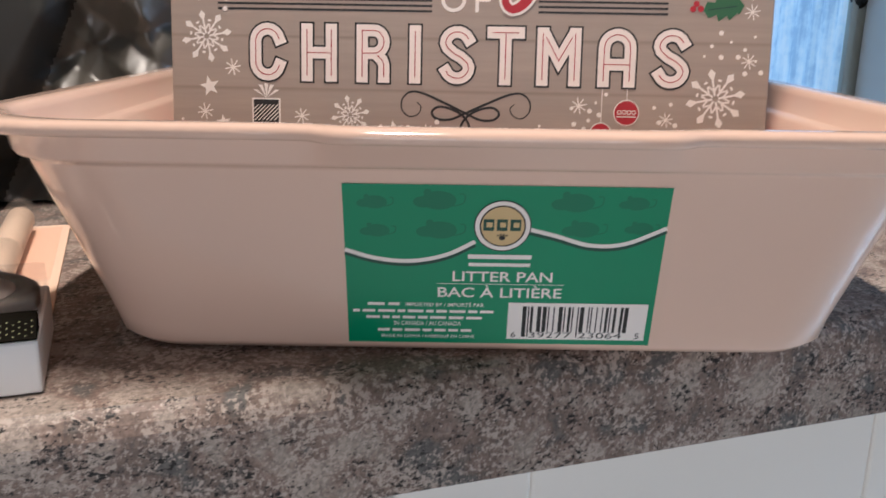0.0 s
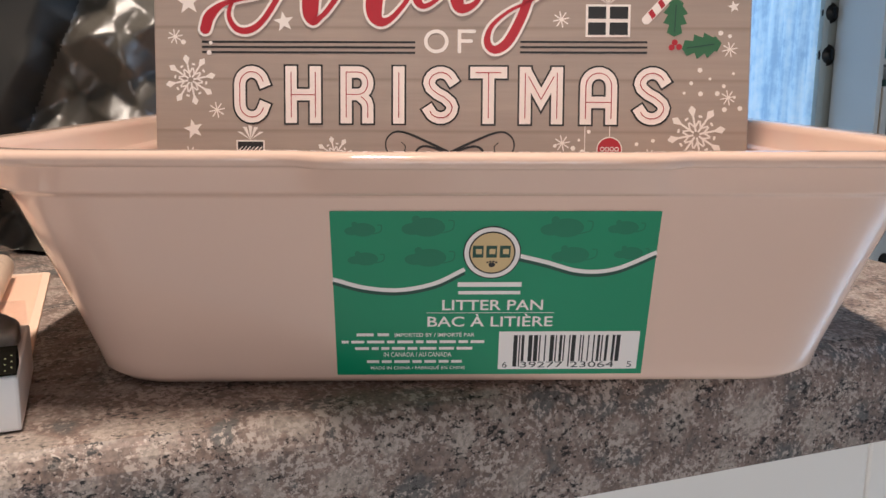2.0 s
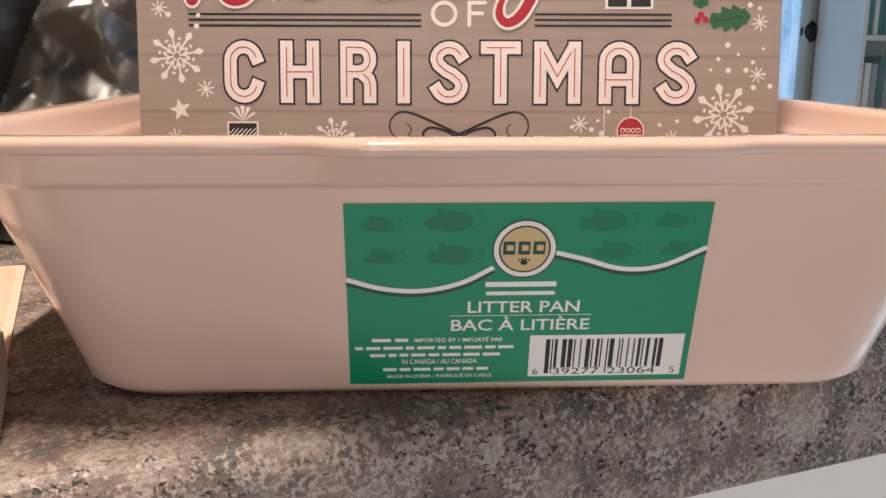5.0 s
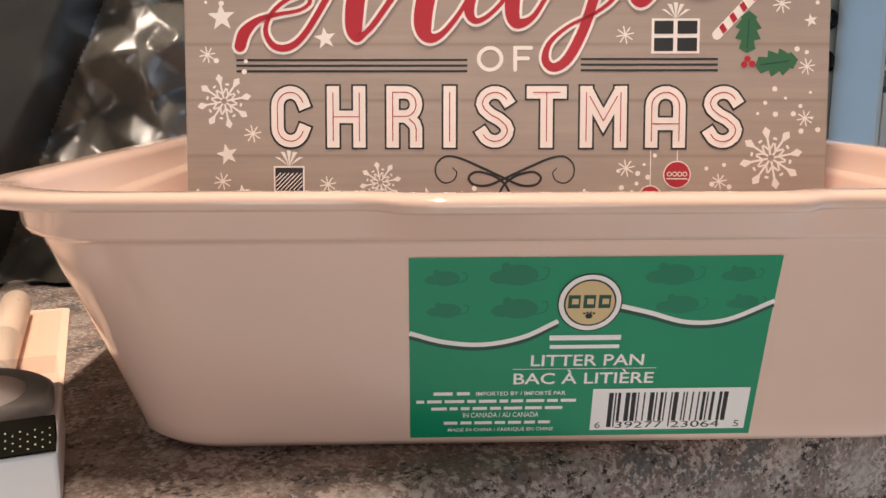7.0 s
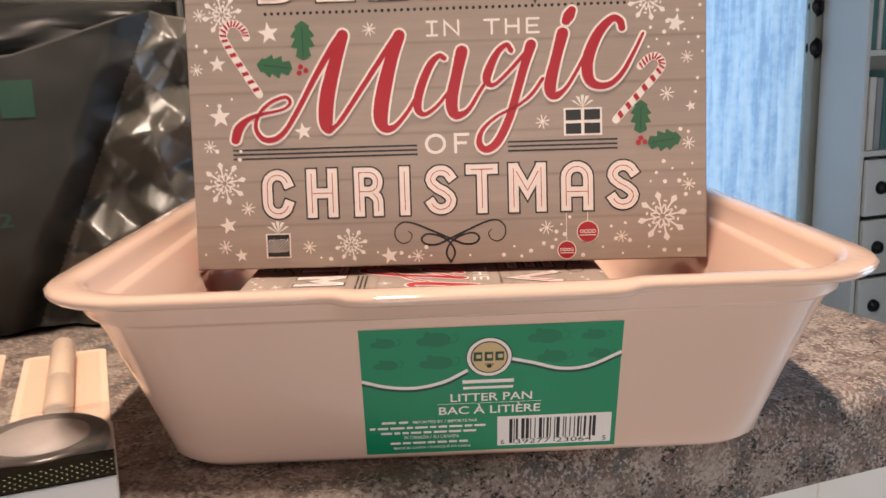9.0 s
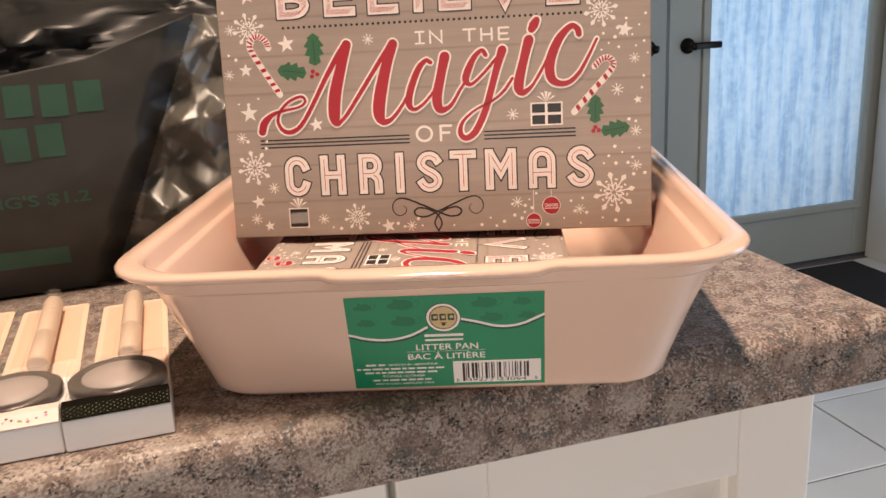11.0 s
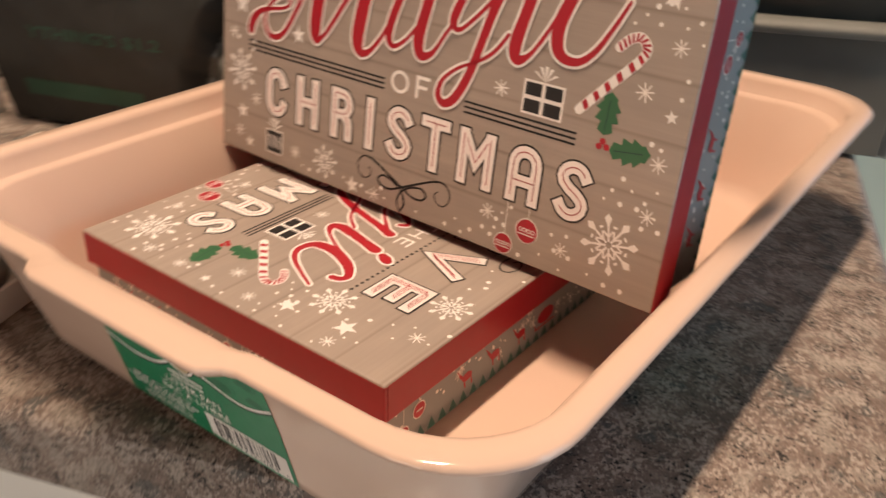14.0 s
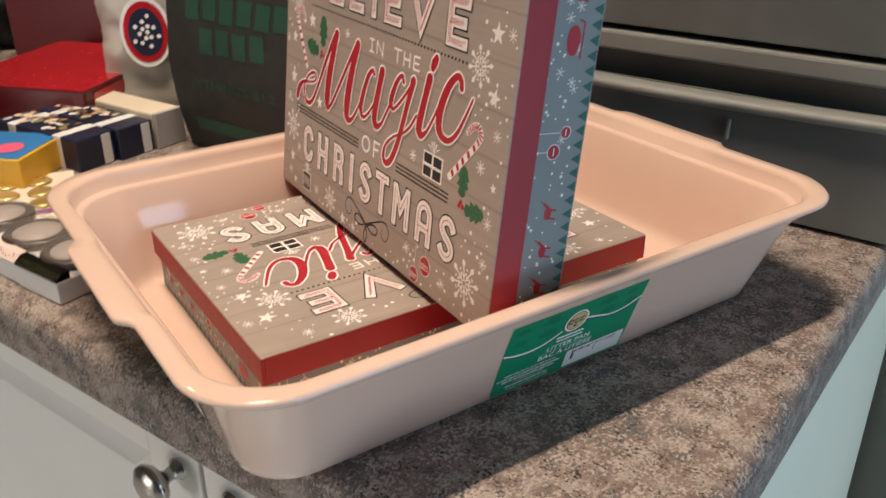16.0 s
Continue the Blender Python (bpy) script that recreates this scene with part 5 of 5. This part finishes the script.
def puffy(name, m, w, d, h, mats, label, category, seed, crush=0.0):
    """A filled pouch: pinched top and bottom seams, full middle."""
    t = thing(name, m, label, category)
    bm = bmesh.new()
    nu, nv = (96, 64) if crush else (40, 36)
    rows = []
    for j in range(nv + 1):
        f = j / nv
        full = min(1.0, (math.sin(math.pi * min(1, 0.10 + f * 0.9))) ** 0.5 + 0.02)
        row = []
        for i in range(nu):
            a = 2 * math.pi * i / nu
            x = w / 2 * (1 - 0.08 * full) * math.copysign(abs(math.cos(a)) ** 0.7, math.cos(a))
            y = d / 2 * full * math.copysign(abs(math.sin(a)) ** 0.9, math.sin(a))
            k = noise.noise(Vector((x * 30 + seed, y * 30, f * 7))) * 0.004 + noise.noise(Vector((x * 80, y * 80 + seed, f * 20))) * 0.0016
            dent = crush * crinkle(x + y * 0.7, f * h + y * 0.5, seed * 0.1) * full
            row.append(bm.verts.new((x + k + dent * math.cos(a), y + k * 1.5 + dent * math.sin(a), max(0.001, f * h - abs(dent) * 0.5 * f))))
        rows.append(row)
    for a, b in zip(rows, rows[1:]):
        for i in range(nu):
            j = (i + 1) % nu
            bm.faces.new((a[i], a[j], b[j], b[i]))
    bm.faces.new(rows[0][::-1])
    bm.faces.new(rows[-1])
    part("pouch", bm, mats, t, "", True)
    return t


SNACK = surface("white_snack_film", (0.45, 0.43, 0.375), 0.4, vary=0.15, scale=20, relief=0.0004)
snack = puffy("snack_bag", pose(-0.283, 0.492, TOP, -6, 0, 44), 0.13, 0.06, 0.19, SNACK, "white snack bag with a red and navy badge", "snack bag", 2)
P = Print(lambda u, v, d: Vector((u, -0.0345 - d + 2.0 * u * u, v)))
for k, (r, c) in enumerate(((36, 0), (31, 1), (24, 2))):
    P.disc(-14, 76, r * 0.62, 1 + 12 * k, c, 30, r * 0.85)
for k in range(14):
    a = k * 2.4
    P.disc(-14 + (2 + k * 0.75) * math.cos(a), 76 + (3 + k * 1.05) * math.sin(a), 2.0, 40, 0, 8)
P.out("badge", [WHITE_CARD, RED_CARTON, NAVY], snack, "red and navy badge")
puffy("black_bag", pose(-0.06, 0.66, TOP, 0, 0, 8), 0.34, 0.16, 0.185, BAG_DARK, "crumpled black plastic bag behind the shopping bag", "plastic bag", 5, 2.4)

# added dark pouch in place of unidentified dark clutter
puffy("black_bag", pose(-0.70, 0.565, TOP, 0, 0, 35), 0.30, 0.16, 0.24, BAG_DARK, "black pouch added for the dark clutter beside the red cartons", "plastic bag", 12, 2.0)

# ---- plastic drawer tower at the end of the counter ----
DRAWER = thin_plastic("smoky_clear_plastic", (0.165, 0.168, 0.158), 0.80, 0.38, 0.0004, 12)
RAIL = surface("frosted_grey_plastic", (0.20, 0.20, 0.185), 0.52, vary=0.12)
PALE = thin_plastic("pale_clear_plastic", (0.55, 0.58, 0.50), 0.65, 0.25, 0.0004, 12)
BROWN = surface("brown_goods", (0.16, 0.08, 0.035), 0.6, vary=0.4, scale=40)


def drawer_tower():
    t = thing("storage_tower", pose(0.0, 0.560, TOP), "smoky translucent plastic storage drawers stacked on the countertop", "storage drawers")
    x0, x1, d = 0.03, 0.345, 0.27
    z = 0.0
    for k in range(2):
        h = 0.083 if k == 0 else 0.105
        th = 0.003
        part("drawer_front", box_bm((x0 + 0.006, 0.004, z + 0.003), (x1 - 0.006, 0.004 + th, z + h), 0.001), DRAWER, t)
        part("drawer_side", box_bm((x0 + 0.006, 0.0071, z + 0.003), (x0 + 0.009, d, z + h - 0.012), 0.001), DRAWER, t)
        part("drawer_side", box_bm((x1 - 0.009, 0.0071, z + 0.003), (x1 - 0.006, d, z + h - 0.012), 0.001), DRAWER, t)
        part("drawer_base", box_bm((x0 + 0.0091, 0.0071, z + 0.003), (x1 - 0.0091, d, z + 0.006), 0.001), DRAWER, t)
        # curled lip along the top of the drawer front
        bm = bmesh.new()
        n = 24
        prof = [(0.004 - 0.010 * math.sin(a), z + h - 0.003 + 0.005 * math.cos(a)) for a in np.linspace(0, math.pi, 8)] + [(0.0065, z + h - 0.008), (0.0065, z + h + 0.002)]
        rows = []
        for i in range(n + 1):
            x = x0 + (x1 - x0) * i / n
            dip = 0.006 * math.sin(math.pi * i / n)
            rows.append([bm.verts.new((x, y, zz - dip * 0.5)) for y, zz in prof])
        for a, b in zip(rows, rows[1:]):
            for i in range(len(prof)):
                j = (i + 1) % len(prof)
                bm.faces.new((a[i], b[i], b[j], a[j]))
        bm.faces.new(rows[0])
        bm.faces.new(rows[-1][::-1])
        part("pull_lip", bm, RAIL, t, "frosted curled drawer pull", True)
        part("drawer_back_band", box_bm((x0 + 0.010, 0.020, z + h - 0.014), (x1 - 0.010, 0.0225, z + h + 0.016), 0.0008), DRAWER, t)
        z += h + 0.020
        if k == 0:
            part("shelf", box_bm((x0, 0.0, z - 0.002), (x1, d, z + 0.011), 0.002), RAIL, t, "frosted divider shelf")
            z += 0.012
    for x in (x0 - 0.0005, x1 - 0.0035):
        bm = bmesh.new()
        for y in (0.012, d - 0.02):
            block(bm, (x, y, 0.0), (x + 0.004, y + 0.012, z), 0.001)
        block(bm, (x, 0.0241, 0.0002), (x + 0.0035, d - 0.0201, 0.01), 0.001)
        part("side_frame", bm, RAIL, t)
    part("side_panel", box_bm((x1 + 0.0006, 0.0245, 0.012), (x1 + 0.0018, d - 0.021, z)), PALE, t, "pale clear side wall")
    part("top_board", box_bm((x0 - 0.001, 0.0, z), (x1 + 0.001, d, z + 0.008), 0.002), RAIL, t)
    part("stop_mark", box_bm((0.216, 0.0005, 0.052), (0.2185, 0.0038, 0.066), 0.0008), RAIL, t)
    return t


drawer_tower()
puffy("brown_pouch", pose(0.14, 0.70, TOP + 0.0065, 0, 0, 10), 0.17, 0.10, 0.055, BROWN, "brown packet inside the lower plastic drawer", "packet", 8)
puffy("brown_pouch", pose(0.235, 0.72, TOP + 0.1075, 0, 0, -12), 0.16, 0.12, 0.07, BROWN, "brown packet inside the upper plastic drawer", "packet", 9)

# ---- by the doors ----
tagged(mesh_object("door_mat", box_bm((0.93, 1.64, 0.0002), (2.30, 2.40, 0.012), 0.004), MAT), "flat black door mat on the tiled floor", "door mat")
SHOE = surface("black_shoe_leather", (0.014, 0.013, 0.013), 0.45)
SOLE = surface("pale_shoe_sole", (0.30, 0.28, 0.25), 0.7)


def shoe(m, label):
    s = thing("shoe", m, label, "shoe", "shoes by the door")
    st = ((-0.135, 0.030, 0.010), (-0.125, 0.036, 0.085), (-0.08, 0.038, 0.095), (-0.03, 0.040, 0.085), (0.03, 0.046, 0.062), (0.09, 0.048, 0.050), (0.125, 0.036, 0.040), (0.140, 0.014, 0.025))
    bm = bmesh.new()
    rings = []
    for y, w, h in st:
        rings.append([bm.verts.new((w * math.cos(a), y, 0.018 + max(0, math.sin(a)) * h)) for a in np.linspace(0, math.pi, 13)])
    for a, b in zip(rings, rings[1:]):
        for k in range(12):
            bm.faces.new((a[k], a[k + 1], b[k + 1], b[k]))
        bm.faces.new((a[0], b[0], b[-1], a[-1]))
    bm.faces.new(rings[0])
    bm.faces.new(rings[-1][::-1])
    part("upper", bm, SHOE, s, "", True)
    bm = bmesh.new()
    lo = [(w * 1.06 * sg, y) for sg in (1,) for y, w, h in st] + [(-w * 1.06, y) for y, w, h in reversed(st)]
    a = [bm.verts.new((x, y, 0.0005)) for x, y in lo]
    b = [bm.verts.new((x, y, 0.0178)) for x, y in lo]
    for k in range(len(lo)):
        j = (k + 1) % len(lo)
        bm.faces.new((a[k], a[j], b[j], b[k]))
    bm.faces.new(b)
    bm.faces.new(a[::-1])
    part("sole", bm, SOLE, s, "pale sole")
    for y in (-0.01, 0.012, 0.034):
        bm = bmesh.new()
        h = float(np.interp(y, [q[0] for q in st], [q[2] for q in st])) + 0.0195
        block(bm, (-0.022, y - 0.003, h - 0.004), (0.022, y + 0.003, h + 0.001), 0.001)
        part("lace", bm, SOLE, s)
    return s


FIRST = shoe(pose(1.06, 2.27, 0.0125, 0, 0, 64), "black leather lace-up shoe with a pale sole")
for x, y, a in ((1.20, 2.22, 70), (1.33, 2.20, 60), (1.47, 2.24, 75)):
    copy_thing(FIRST, pose(x, y, 0.0125, 0, 0, a))


def red_tin():
    t = thing("red_carrier", pose(0.905, 2.15, 0.0125, 0, 0, 25), "open red box with a grey tag by the door", "box")
    bm = bmesh.new()
    block(bm, (-0.08, -0.06, 0), (-0.068, 0.06, 0.20), 0.003)
    block(bm, (0.068, -0.06, 0), (0.08, 0.06, 0.20), 0.003)
    block(bm, (-0.0679, -0.06, 0), (0.0679, 0.06, 0.012), 0.003)
    block(bm, (-0.0679, -0.06, 0.165), (0.0679, 0.06, 0.20), 0.003)
    block(bm, (-0.0679, 0.048, 0.0121), (0.0679, 0.06, 0.1649), 0.002)
    part("shell", bm, RED_CARTON, t)
    part("tag", box_bm((0.0, -0.0635, 0.05), (0.05, -0.0605, 0.10), 0.001), RAIL, t)
    return t


red_tin()


def lock_set():
    for z, r in ((1.205, 0.036), (1.060, 0.038)):
        k = thing("door_lock", pose(2.380, 2.470, z), "round black door lock with a turn piece", "door lock", "door locks")
        part("rose", lathe([(r, 0), (r, 0.006), (r * 0.8, 0.012), (r * 0.5, 0.014), (r * 0.45, 0.022), (0.004, 0.024)], 28, m=pose(0, 0, 0, 90, 0, 0)), IRON, k, "", True)
        part("turn_piece", box_bm((-0.007, -0.036, -0.020), (0.007, -0.0225, 0.020), 0.004), IRON, k)
    p = thing("latch_plate", pose(2.462, 2.470, 1.01), "narrow grey latch plate on the door edge", "latch plate")
    part("plate", box_bm((-0.012, -0.004, -0.06), (0.012, -0.0002, 0.06), 0.002), NICKEL, p)


lock_set()


def shelf_unit():
    x0, x1, y0, y1 = 2.40, 2.745, 2.25, 2.452
    s = thing("shelf_unit", pose(0, 0, 0), "white painted shelf unit with drawers below and books above", "shelf unit")
    W = surface("white_furniture_paint", (0.66, 0.67, 0.65), 0.4, vary=0.03, scale=10)
    for nm, lo, hi in (("side", (x0, y0, 0), (x0 + 0.02, y1, 1.75)), ("side", (x1 - 0.02, y0, 0), (x1, y1, 1.75)), ("back", (x0 + 0.02, y1 - 0.01, 0), (x1 - 0.02, y1, 1.75)),
                       ("shelf", (x0 + 0.02, y0 + 0.002, 1.025), (x1 - 0.02, y1 - 0.01, 1.045)), ("shelf", (x0 + 0.02, y0 + 0.002, 0.68), (x1 - 0.02, y1 - 0.01, 0.70)),
                       ("shelf", (x0 + 0.02, y0 + 0.002, 1.40), (x1 - 0.02, y1 - 0.01, 1.42)), ("top", (x0, y0, 1.75), (x1, y1, 1.77))):
        part(nm, box_bm(lo, hi, 0.002), W, s)
    for z in (0.04, 0.255, 0.47):
        d = part("drawer_front", box_bm((x0 + 0.023, y0 - 0.016, z), (x1 - 0.023, y0 + 0.003, z + 0.20), 0.004), W, s)
        for x in (x0 + 0.09, x1 - 0.09):
            part("cup_pull", lathe([(0.024, 0), (0.024, 0.004), (0.020, 0.016), (0.010, 0.022), (0.002, 0.023)], 20, m=pose(x, y0 - 0.0155, z + 0.10, 90, 0, 0)), IRON, d, "dark metal pull", True)
    rng = random.Random(3)
    cols = [surface("book_cover_" + c, k, 0.5) for c, k in (("white", (0.70, 0.70, 0.68)), ("grey", (0.35, 0.36, 0.37)), ("tan", (0.42, 0.30, 0.18)), ("teal", (0.10, 0.22, 0.22)))]
    for z, top in ((0.7005, 0.29), (1.0455, 0.30)):
        x = x0 + 0.026
        while x < x1 - 0.07:
            w, h = rng.uniform(0.014, 0.040), rng.uniform(0.20, top)
            b = thing("book", pose(x, y0 + 0.02, z), "upright book on the shelf", "book", "books on the shelf")
            part("cover", box_bm((0, 0, 0), (w, 0.16, h), 0.002), rng.choice(cols), b)
            x += w + rng.uniform(0.001, 0.006)
    return s


shelf_unit()

# ---- floor tiles ----
tile_bm = box_bm((-0.1475, -0.1475, -0.004), (0.1475, 0.1475, 0.0), 0.0015, 1)
tile_me = bpy.data.meshes.new("tile")
tile_bm.to_mesh(tile_me)
tile_bm.free()
tile_me.materials.append(TILE)
rest = bmesh.new()
for i in range(-12, 8):
    for j in range(-13, 5):
        x, y = 1.27 + 0.30 * i, 1.385 + 0.30 * j
        if x > 2.85 or y > 2.52:
            continue
        if x > 0.3 and y > -0.6:
            ob = new("tile", tile_me)
            ob.parent = FLOOR
            ob.location = (x, y, 0)
        else:
            block(rest, (x - 0.1475, y - 0.1475, -0.004), (x + 0.1475, y + 0.1475, 0.0))
tagged(part("far_tiles", rest, TILE, FLOOR), kind="stuff")
